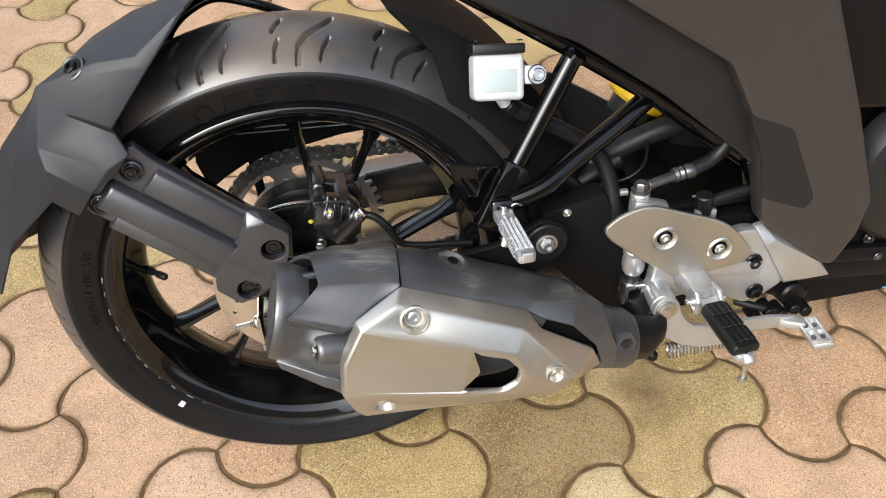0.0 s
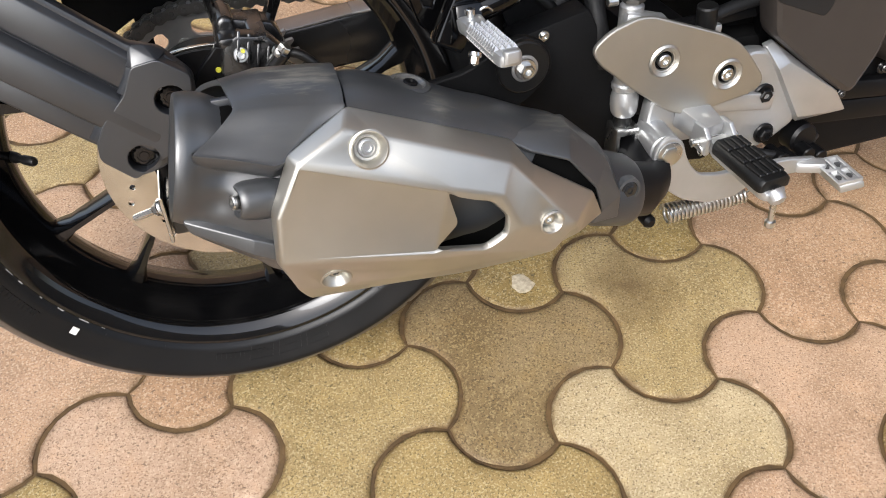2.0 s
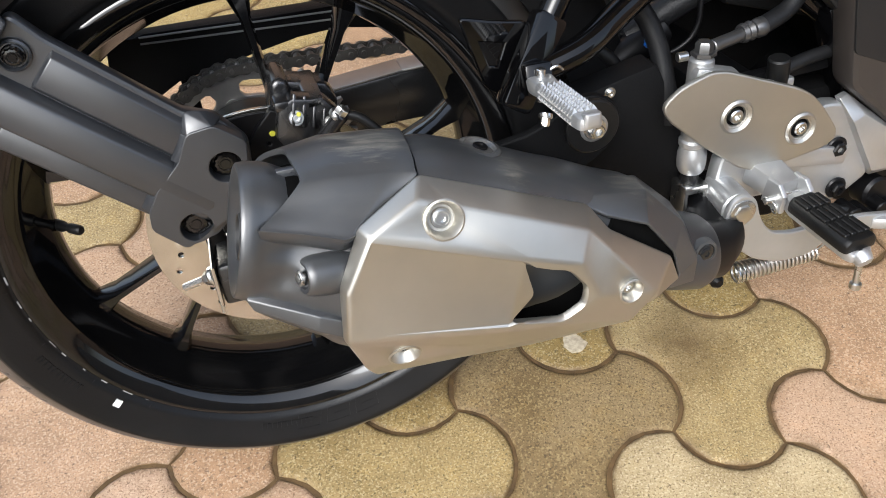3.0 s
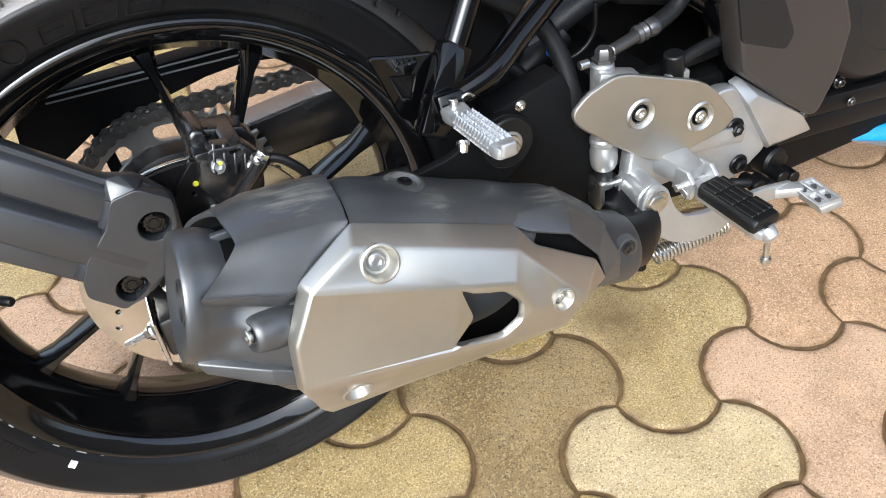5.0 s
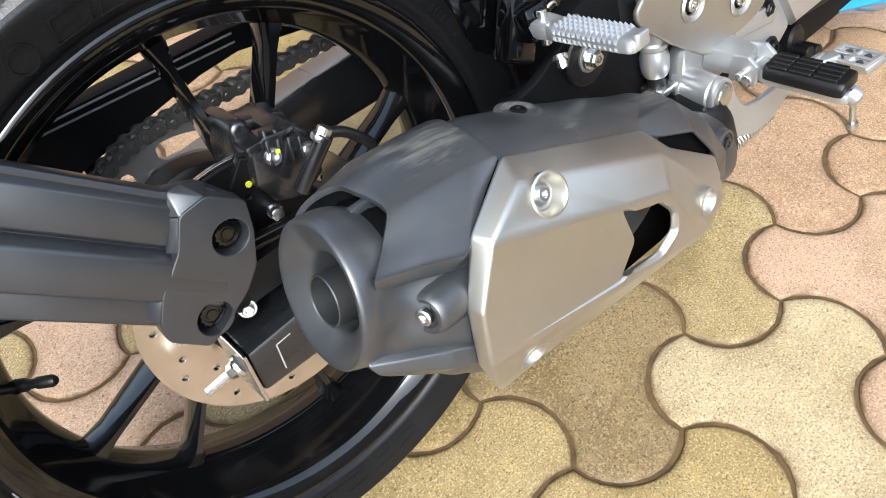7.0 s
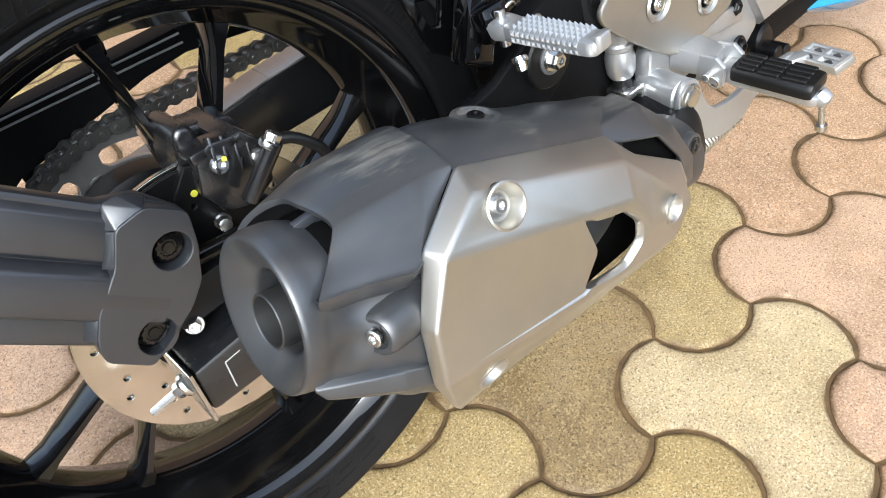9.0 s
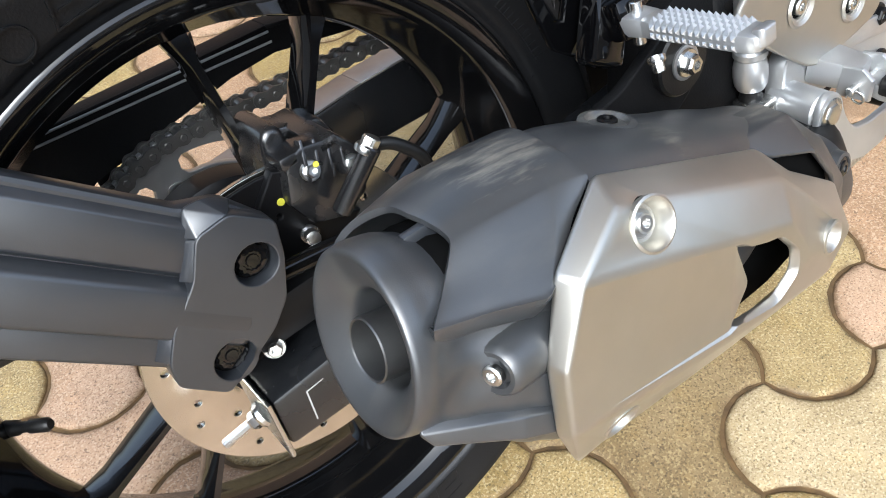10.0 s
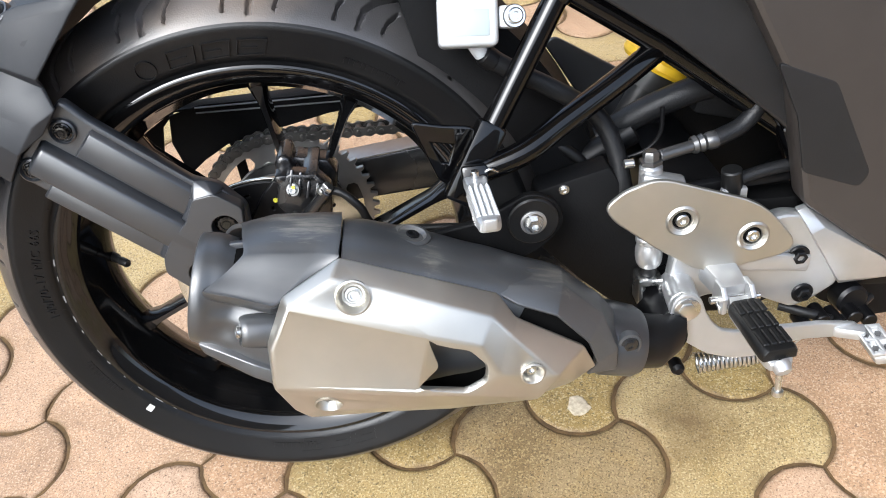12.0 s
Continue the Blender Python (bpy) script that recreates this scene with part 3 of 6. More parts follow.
# ---- sprocket and chain ----
SY = 0.076
PR = 0.0998
NT = 51
teeth = []
for k in range(NT):
    for da, r in ((-0.5, PR - 0.0035), (-0.28, PR - 0.0038), (-0.08, PR + 0.0035), (0.08, PR + 0.0035), (0.28, PR - 0.0038)):
        a = 2 * math.pi * (k + da) / NT
        teeth.append((r * math.cos(a), AX + r * math.sin(a)))
slots = []
for k in range(5):
    a0, a1 = 72 * k + 42, 72 * k + 94
    o = [(0.0868, a) for a in np.linspace(a0 + 3, a1 - 3, 11)] + [(0.084, a1), (0.076, a1 + 1), (0.071, a1 - 2)] + [(0.0695, a) for a in np.linspace(a1 - 5, a0 + 5, 9)] + [(0.071, a0 + 2), (0.076, a0 - 1), (0.084, a0)]
    slots.append([(r * math.cos(radians(a)), AX + r * math.sin(radians(a))) for r, a in o])
plate("sprocket", teeth, SY, 0.006, M_SPROCK, bike, "grey steel rear sprocket with oval cutouts", holes=slots + [circ(0.030, 32)], bevel=0.0006)
sprocket = bpy.data.objects["sprocket"]
lathe("sprocket_hub", [(-0.030, 0.050), (-0.028, 0.062), (-0.024, 0.068), (-0.004, 0.070), (0.000, 0.069), (0.002, 0.045)], (0, SY - 0.006, AX), WY, M_SATIN, sprocket, seg=40)
for k in range(5):
    a = radians(72 * k + 32)
    bolt("sprocket_bolt", (0.062 * math.cos(a), SY - 0.004, AX + 0.062 * math.sin(a)), (0, -1, 0), 0.006, M_ZINC, sprocket)

# path of the chain: round the sprocket, forward along the top run and back below
PITCH = 0.0127
FR, FC = 0.034, Vector((0.600, 0.345))
cl = []
c0 = Vector((0, AX))
dv = FC - c0
th = math.atan2(dv.y, dv.x)
al = math.acos((PR - FR) / dv.length)
for a in np.linspace(th + al, th + 2 * math.pi - al, 80):
    cl.append(c0 + PR * Vector((math.cos(a), math.sin(a))))
for a in np.linspace(th - al, th + al, 24):
    cl.append(FC + FR * Vector((math.cos(a), math.sin(a))))
cl.append(cl[0].copy())
seg_l = [(b - a).length for a, b in zip(cl, cl[1:])]
total = sum(seg_l)
NL = int(round(total / PITCH / 2)) * 2


def chain_at(s):
    s %= total
    for a, b, l in zip(cl, cl[1:], seg_l):
        if s <= l:
            return a.lerp(b, s / l)
        s -= l
    return cl[0]


def link_plate(bm, y, w, h, t):
    ends = []
    for cx in (0, PITCH):
        ends.append(cx)
    o = []
    for i in range(7):
        a = math.pi / 2 + math.pi * i / 6
        o.append((h * math.cos(a), h * math.sin(a)))
    o.append((PITCH / 2, -h * 0.72))
    for i in range(7):
        a = -math.pi / 2 + math.pi * i / 6
        o.append((PITCH + h * math.cos(a), h * math.sin(a)))
    o.append((PITCH / 2, h * 0.72))
    ring_loft(bm, [[(x, y - t / 2, z) for x, z in o], [(x, y + t / 2, z) for x, z in o]])


meshes = []
for wide in (0.0085, 0.0065):
    bm = bmesh.new()
    for s_ in (-1, 1):
        link_plate(bm, s_ * wide, 0, 0.0062 if wide > 0.007 else 0.0058, 0.0018)
    if wide > 0.007:
        for cx in (0, PITCH):
            lathe_into(bm, [(-0.0108, 0.0022), (-0.0104, 0.0027), (0.0104, 0.0027), (0.0108, 0.0022)], (cx, 0, 0), WY, 10)
    else:
        for cx in (0, PITCH):
            lathe_into(bm, [(-0.0055, 0.0042), (0.0055, 0.0042)], (cx, 0, 0), WY, 10)
    me = bpy.data.meshes.new("chain_link")
    bmesh.ops.recalc_face_normals(bm, faces=bm.faces)
    bm.to_mesh(me); bm.free()
    me.materials.append(M_CHAIN)
    me.shade_smooth(); me.set_sharp_from_angle(angle=radians(35))
    meshes.append(me)
lathe("drive_sprocket", [(-0.004, 0.012), (-0.004, 0.031), (0.004, 0.031), (0.004, 0.012)], (FC.x, SY, FC.y), WY, M_SPROCK, bike, seg=28)
chain = lathe("drive_chain", [(-0.012, 0.008), (-0.012, 0.010), (0.012, 0.010), (0.012, 0.008)], (FC.x, SY, FC.y), WY, M_CHAIN, bike, "oily dark roller chain", seg=20)
for k in range(NL):
    p, q = chain_at(k * total / NL), chain_at((k + 1) * total / NL)
    ob = new("chain_link", meshes[k % 2])
    ob.parent = chain
    ob.matrix_basis = Matrix.Translation((p.x, SY, p.y)) @ Matrix.Rotation(-math.atan2(q.y - p.y, q.x - p.x), 4, "Y")

# ---- swingarm, chain guard, caliper ----
swing = beam("swingarm", (0.42, -0.12, 0.345), (0.42, 0.12, 0.345), 0.06, 0.07, M_SATIN, bike, "satin black box-section swingarm", bevel=0.006)
for name, pts_, w_ in (("far_arm", ((-0.05, 0.105, 0.318, 0.046), (0.16, 0.105, 0.334, 0.056), (0.52, 0.095, 0.345, 0.07)), 0.036),
                       ("near_arm", ((-0.057, -0.093, 0.287, 0.040), (0.10, -0.098, 0.300, 0.055), (0.42, -0.105, 0.340, 0.070)), 0.042)):
    bm = bmesh.new()
    ring_loft(bm, [[(x, y + sy * w_ / 2, z + sz * h / 2) for sy, sz in ((-1, -1), (1, -1), (1, 1), (-1, 1))] for x, y, z, h in pts_])
    part(name, bm, M_ARMP, swing, bevel=0.004)
# light grey strips paint the sky's reflection on the far arm's top face
for (x0, y0, z0), (x1, y1, z1) in (((-0.02, 0.105, 0.3440), (0.16, 0.105, 0.3625)), ((0.16, 0.105, 0.3625), (0.50, 0.0955, 0.3795))):
    beam("arm_top_strip", (x0, y0, z0), (x1, y1, z1), 0.033, 0.0024, M_SPROCK, swing, "light grey strip painting the sky sheen on the arm's top", bevel=0.0008)
plate("adjuster_plate", [(-0.03, -0.022), (0.03, -0.022), (0.03, 0.022), (-0.03, 0.022)], 0, 0.003, M_ZINC, swing, "bare steel chain adjuster plate",
      frame_=lambda x, z, d: Vector((-0.0595 + d * 0.98, -0.093 + x * 0.8, 0.287 + z + d * 0.1)))
rod("adjuster_bolt", (-0.058, -0.098, 0.291), (-0.089, -0.087, 0.277), 0.0034, M_ZINC, swing, "zinc-plated adjuster bolt", 10)
bolt("adjuster_nut", (-0.062, -0.0966, 0.289), (-0.031, 0.011, -0.014), 0.0062, M_ZINC, swing, h=0.009, socket=False)
for k, (x0, z0, x1, z1) in enumerate(((-0.035, 0.300, -0.010, 0.303), (-0.035, 0.300, -0.036, 0.276))):
    beam("scribed_line", (x0, -0.1146, z0), (x1, -0.1148, z1), 0.0008, 0.001, M_CREAM, swing, bevel=0)
lathe("axle_nut", [(0, 0.014), (0.012, 0.014), (0.014, 0.009), (0.022, 0.009)], (0, -0.113, AX), (0, -1, 0), M_ZINC, swing, seg=6)

guard = plate("chain_guard", [(-0.12, 0.40), (-0.115, 0.432), (-0.08, 0.441), (0.10, 0.438), (0.24, 0.416), (0.40, 0.392), (0.40, 0.372), (0.24, 0.396), (0.10, 0.419), (0.06, 0.416), (0.0, 0.404), (-0.06, 0.392), (-0.09, 0.375), (-0.11, 0.36)],
              0.092, 0.003, M_DIMBLK, bike, "black plastic chain guard above the chain", bevel=0.001)
bm = bmesh.new()
beam_into(bm, (-0.11, 0.103, 0.438), (0.10, 0.103, 0.439), 0.026, 0.003)
beam_into(bm, (0.10, 0.103, 0.439), (0.40, 0.103, 0.394), 0.026, 0.003)
part("guard_flange", bm, M_DIMBLK, guard, bevel=0.001)
# two light grey rods paint the highlights along the guard's edges
for za, zb in ((0.4395, 0.4355), (0.4335, 0.4275)):
    rod("guard_edge", (-0.085, 0.0895, za), (0.10, 0.0895, zb), 0.0010, M_SCUFF_GLINT, guard, "thin light rod painting the edge highlight", 8)
beam("guard_stay", (-0.055, 0.10, 0.43), (-0.05, 0.10, 0.33), 0.004, 0.012, M_DIMBLK, guard, bevel=0.001)
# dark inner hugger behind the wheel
plate("inner_guard", [(-0.19, 0.36), (-0.17, 0.42), (-0.10, 0.458), (-0.02, 0.462), (-0.10, 0.445), (-0.135, 0.41), (-0.15, 0.345)], 0.118, 0.004, M_DIMBLK, bike, "black plastic guard on the far side of the wheel", bevel=0.001)

# caliper
cal = bmesh.new()
ring_loft(cal, [[(x, y, z) for x, z in ((0.030, 0.372), (0.034, 0.404), (0.046, 0.412), (0.078, 0.404), (0.086, 0.388), (0.078, 0.352), (0.060, 0.338), (0.036, 0.350))] for y in (-0.012, -0.040)])
ring_loft(cal, [[(x, y, z) for x, z in ((0.026, 0.380), (0.032, 0.406), (0.044, 0.412), (0.070, 0.407), (0.082, 0.392), (0.078, 0.362), (0.058, 0.352), (0.036, 0.360))] for y in (-0.058, -0.078)])
beam_into(cal, (0.036, -0.012, 0.406), (0.036, -0.078, 0.406), 0.014, 0.010)
beam_into(cal, (0.062, -0.012, 0.404), (0.062, -0.078, 0.404), 0.016, 0.010)
caliper = part("brake_caliper", cal, M_CAL, bike, "black two-piece rear brake caliper", bevel=0.003)
for k in range(4):
    beam("caliper_fin", (0.047 + k * 0.008, -0.072, 0.414 - k * 0.0035), (0.041 + k * 0.008, -0.080, 0.390 - k * 0.0025), 0.0028, 0.008, M_CAL, caliper, up=(0, 1, 0), bevel=0.001)
bm = bmesh.new()
ring_loft(bm, [[(x, y, z) for x, z in ((0.024, 0.380), (0.029, 0.418), (0.036, 0.424), (0.045, 0.420), (0.047, 0.395), (0.040, 0.380))] for y in (-0.014, -0.060)])
part("caliper_bridge", bm, M_CAL, caliper, "black caliper bridge over the disc", bevel=0.005, seg=3)
bolt("caliper_bolt", (0.045, -0.080, 0.396), (0, -1, 0.35), 0.0044, M_ZINC, caliper, h=0.006)
bolt("caliper_bolt", (0.072, -0.080, 0.386), (0, -1, 0.35), 0.0042, M_ZINC, caliper, h=0.006)
rod("slide_pin", (0.050, -0.090, 0.366), (0.080, -0.098, 0.400), 0.0062, M_CAL, caliper)
rod("bleed_nipple", (0.076, -0.096, 0.396), (0.083, -0.099, 0.405), 0.0045, M_ZINC, caliper, seg=6)
bolt("banjo_bolt", (0.077, -0.096, 0.400), (0.5, -0.2, 0.7), 0.0048, M_ZINC, caliper, h=0.008)
plate("caliper_bracket", [(-0.02, 0.335), (0.012, 0.385), (0.026, 0.400), (0.036, 0.396), (0.040, 0.36), (0.07, 0.345), (0.03, 0.318), (0.0, 0.31)], -0.064, 0.008, M_SATIN, caliper, holes=[(0.020, 0.372, 0.003)])
part("paint_dot", (lambda b: (lathe_into(b, [(0, 0.0026), (0.0008, 0.0024)], (0.024, -0.0686, 0.381), (0, -1, 0), 12), b)[1])(bmesh.new()), M_LIME, caliper, "yellow inspection dot")
part("paint_dot", (lambda b: (lathe_into(b, [(0, 0.0020), (0.0008, 0.0018)], (0.047, -0.0868, 0.402), (0, -1, 0.35), 12), b)[1])(bmesh.new()), M_LIME, caliper, "yellow inspection dot")
lathe("bracket_bolt", [(0, 0.0062), (0.010, 0.0062), (0.0115, 0.0048), (0.019, 0.0048), (0.0195, 0.003)], (0.034, -0.064, 0.351), (-0.2, -1, 0.2), M_ZINC, caliper, seg=12)
hose("brake_hose", [(0.080, -0.092, 0.398), (0.094, -0.096, 0.394), (0.108, -0.100, 0.380), (0.125, -0.100, 0.355), (0.20, -0.10, 0.345)], 0.0042, M_PEGRUB, caliper)

caliper.location = (-0.012, 0.006, 0.012)

# slotted black plate added to darken the disc's upper half
arc_pts = [(0.1085, a) for a in range(58, 150, 5)] + [(0.066, a) for a in range(148, 60, -6)]
slot_at = lambda r, a, w, h: [((r + q * h) * math.cos(radians(a) + p * w / r), AX + (r + q * h) * math.sin(radians(a) + p * w / r)) for p, q in ((-1, -1), (1, -1), (1, 1), (-1, 1))]
plate("disc_cover", [(r * math.cos(radians(a)), AX + r * math.sin(radians(a))) for r, a in arc_pts], -0.0555, 0.003, M_SATIN, swing, "black slotted plate over the disc's upper half",
      holes=[slot_at(0.097, 132, 0.004, 0.0022), slot_at(0.097, 116, 0.004, 0.0022), slot_at(0.083, 108, 0.003, 0.002), slot_at(0.083, 124, 0.003, 0.002), slot_at(0.097, 100, 0.004, 0.0022)], bevel=0.0008)

# ---- rear hugger arm ----
arm_out = [(-0.144, 0.529), (-0.128, 0.510), (-0.052, 0.440), (-0.030, 0.432), (-0.011, 0.408), (-0.013, 0.378), (-0.030, 0.352), (-0.050, 0.333), (-0.076, 0.329), (-0.090, 0.352), (-0.097, 0.374), (-0.176, 0.447), (-0.199, 0.468), (-0.190, 0.486), (-0.166, 0.505)]
arm = plate("hugger_arm", arm_out, -0.094, 0.014, M_PLAST, bike, "matte black plastic bracket arm carrying the rear hugger", bevel=0.003, smooth_pts=0.004)


def ridge(name, a, b, w, h, y0, w2=None, end=0.016):
    """A raised tapered rib along the arm's face, with sloped ends."""
    a, b = Vector((a[0], 0, a[1])), Vector((b[0], 0, b[1]))
    d = (b - a).normalized()
    s = Vector((-d.z, 0, d.x))
    w2 = w2 or w
    bm = bmesh.new()
    rings = []
    for c, ww, hh in ((a, w, 0), (a + d * end * 0.5, w, h), (b - d * end, w2, h), (b, w2, 0.0)):
        rings.append([c + s * ww / 2 * k + Vector((0, y0 - hh * f, 0)) for k, f in ((-1, 0), (-0.74, 0.94), (0.0, 1.04), (0.74, 0.94), (1, 0))])
    for r in rings:
        r += [r[4] + Vector((0, 0.006, 0)), r[0] + Vector((0, 0.006, 0))]
    ring_loft(bm, rings)
    return part(name, bm, M_PLAST, arm, bevel=0.0025, seg=2)


ridge("raised_rib", (-0.1352, 0.4923), (-0.0500, 0.4140), 0.033, 0.0065, -0.1005, end=0.004)
ridge("raised_rib", (-0.181, 0.4870), (-0.0380, 0.3565), 0.037, 0.0124, -0.1005, end=0.010)
ridge("raised_rib", (-0.1787, 0.4522), (-0.0830, 0.3650), 0.022, 0.0050, -0.1005, end=0.004)
# end pad, level with the middle rib, with sloped faces down to the flanks and sunk bolts
ARM_BOLTS = ((-0.0290, 0.3965), (-0.0625, 0.3488))
pad_out = [(-0.0515, 0.4285), (-0.0625, 0.4066), (-0.0725, 0.3965), (-0.0830, 0.3870), (-0.0935, 0.3690), (-0.0950, 0.3540), (-0.0735, 0.3318), (-0.0584, 0.3398), (-0.0350, 0.3533), (-0.0221, 0.3670), (-0.0134, 0.3932), (-0.0106, 0.4145), (-0.0318, 0.4312)]
plate("end_pad", pad_out, -0.1055, 0.0150, M_PLAST, arm, "", [(x, z, 0.0138) for x, z in ARM_BOLTS], bevel=0.0010, smooth_pts=0.004)
for pts in (((-0.0515, -0.1128, 0.4282), (-0.0632, -0.1128, 0.4066), (-0.0570, -0.1060, 0.4280), (-0.0690, -0.1060, 0.4075)),
            ((-0.0515, -0.1128, 0.4282), (-0.0318, -0.1128, 0.4308), (-0.0570, -0.1060, 0.4290), (-0.0500, -0.1020, 0.4430), (-0.0400, -0.1010, 0.4420), (-0.0300, -0.1020, 0.4345)),
            ((-0.0825, -0.1128, 0.3876), (-0.0935, -0.1128, 0.3690), (-0.0885, -0.1050, 0.3890), (-0.1000, -0.1050, 0.3720))):
    hull("pad_slope", list(pts) + [(x + 0.006, -0.099, z - 0.002) for x, y, z in pts], M_PLAST, arm, bevel=0.0010)


def recessed_bolt(p, r, parent, deep=False):
    """A fluted button bolt, in a raised collar unless it sits in a deep pocket."""
    if not deep:
        lathe("bolt_collar", [(-0.004, r * 1.75), (0.001, r * 1.72), (0.002, r * 1.5), (-0.001, r * 1.3)], p, (0, -1, 0), M_PLAST, parent, seg=24)
    bm = bmesh.new()
    lathe_into(bm, [(-0.002, r * 1.18), (0.0006, r * 1.18), (0.0012, r * 1.05)], p, (0, -1, 0), 24)
    star = lambda k, y: [(p[0] + r * k * (0.94 + 0.06 * (-1) ** i) * math.cos(math.pi * i / 12), p[1] + y, p[2] + r * k * (0.94 + 0.06 * (-1) ** i) * math.sin(math.pi * i / 12)) for i in range(24)]
    ring_loft(bm, [star(k, y) for k, y in ((1.0, 0.0), (1.0, -0.0032), (0.86, -0.0044), (0.62, -0.0046), (0.58, -0.0036), (0.44, -0.0036), (0.38, -0.0045), (0.12, -0.0045))])
    part("bolt", bm, M_WHEEL, parent, "black fluted flange bolt", 30)


for x, z in ARM_BOLTS:
    recessed_bolt((x, -0.1030, z), 0.0100, arm, True)
for p in ((-0.148, -0.1035, 0.505), (-0.186, -0.1035, 0.472)):
    recessed_bolt(p, 0.0068, arm)
bolt("arm_nut", (-0.0365, -0.094, 0.3260), (-0.3, -1, 0.25), 0.0050, M_ZINC, arm, h=0.006)
rod("caliper_stay", (-0.026, -0.096, 0.3735), (0.034, -0.095, 0.3655), 0.0062, M_GLOSS, arm, "gloss black stay tube")
beam("arm_bracket", (-0.045, -0.085, 0.34), (0.03, -0.088, 0.345), 0.02, 0.03, M_SATIN, arm)

# ---- rear hugger: a shell round the back of the tyre ----
def crown(a, y=-0.045, r=0.352):
    return (r * math.cos(radians(a)), y, AX + r * math.sin(radians(a)))


HV = dict(c0=crown(100), c2=crown(112), c3=crown(120), c4=crown(131), c5=crown(142), c6=crown(155), c7=crown(172),
          tip=(-0.0677, -0.082, 0.6520), e1=(-0.1077, -0.099, 0.6054), e2=(-0.1522, -0.107, 0.5535), f1=(-0.1181, -0.093, 0.6155), f2=(-0.1559, -0.085, 0.6105), f2b=(-0.1575, -0.090, 0.6010), f1b=(-0.1180, -0.100, 0.6080),
          f3=(-0.1857, -0.101, 0.5689), f4=(-0.2139, -0.080, 0.5919), k1=(-0.1925, -0.095, 0.5665), k2=(-0.1422, -0.116, 0.5296), k3=(-0.1530, -0.099, 0.5440), b1=(-0.2272, -0.094, 0.5365), b2=(-0.1647, -0.119, 0.5174),
          h2=(-0.1597, -0.115, 0.5080), h3=(-0.1861, -0.116, 0.4923), h4=(-0.2077, -0.105, 0.4629), n=(-0.2311, -0.098, 0.4786), b3=(-0.2225, -0.108, 0.5193), l1=(-0.2622, -0.080, 0.5099), s1=(-0.2899, -0.084, 0.4251), s2=(-0.325, -0.075, 0.360))
HF = ("c0 tip f1 c2", "c2 f1 f2 c3", "c3 f2 f4 c4", "tip e1 f1b f1", "f1 f1b f2b f2", "f2 f2b f4", "f2b f3 f4", "f1b e1 e2 f3 f2b", "f3 e2 k3 k1", "k1 k3 k2 b2 b1", "f4 f3 k1 b1", "f4 b1 l1", "c4 f4 l1 c5",
      "b1 b2 h3 b3", "b2 k2 h2 h3", "b3 h3 h4 n", "b1 b3 n l1", "l1 n s1", "c5 l1 s1 c6", "c6 s1 s2 c7")
bm = bmesh.new()
near = {k: bm.verts.new(p) for k, p in HV.items()}
for f in HF:
    bm.faces.new([near[k] for k in f.split()])
# the crown rolls over to the far side and ends in a short skirt
CROWN = (("c0", 100), ("c2", 112), ("c3", 120), ("c4", 131), ("c5", 142), ("c6", 155), ("c7", 172))
prev = None
for k, a in CROWN:
    row = [near[k]] + [bm.verts.new(crown(a, y, r)) for y, r in ((0.005, 0.347), (0.050, 0.334), (0.080, 0.306))]
    if prev:
        for q in range(3):
            bm.faces.new((prev[q], row[q], row[q + 1], prev[q + 1]))
    prev = row
hugger = part("rear_hugger", bm, M_HUG, bike, "matte black faceted plastic rear tyre hugger", solid=0.003, bevel=0.0042, seg=3, smooth=45)
lathe("bolt_seat", [(-0.004, 0.0135), (0.001, 0.0130), (0.0016, 0.0115), (0.0004, 0.0100)], (-0.1785, -0.0765, 0.6035), (-0.40, -0.52, 0.75), M_PLAST, hugger, "", 24)
bolt("hugger_bolt", Vector((-0.1785, -0.0765, 0.6035)), (-0.45, -0.45, 0.75), 0.007, M_SATIN, hugger, "black dome bolt", h=0.005)


hose("hugger_stay", [(-0.120, 0.05, 0.560), (-0.102, 0.05, 0.588), (-0.078, 0.05, 0.606), (-0.050, 0.05, 0.614), (-0.010, 0.05, 0.602), (0.03, 0.06, 0.58)], 0.0055, M_GLOSS, hugger)

# front hugger between the wheel and the frame
bm = bmesh.new()
rings = []
for y, r, a0 in ((-0.092, 0.285, 54), (-0.086, 0.322, 61), (-0.07, 0.345, 70), (0.0, 0.352, 73), (0.07, 0.345, 66), (0.092, 0.30, 57)):
    rings.append([(r * math.cos(radians(a)), y, AX + r * math.sin(radians(a))) for a in np.linspace(a0, -6, 19)])
ring_loft(bm, rings, loop=False)
part("front_hugger", bm, M_DIMBLK, bike, "matte black inner mudguard ahead of the tyre", solid=0.003)

# ---- exhaust ----
TA = radians(15)
UF = Vector((math.cos(TA), 0, -math.sin(TA)))
UV = Vector((math.sin(TA), 0, math.cos(TA)))
A0 = Vector((-0.0365, -0.001, 0.4082))


def mz(s, v, y):
    """A place by its way along the silencer, its height over the axis and its depth."""
    return A0 + UF * s + UV * v + Vector((0, y, 0))


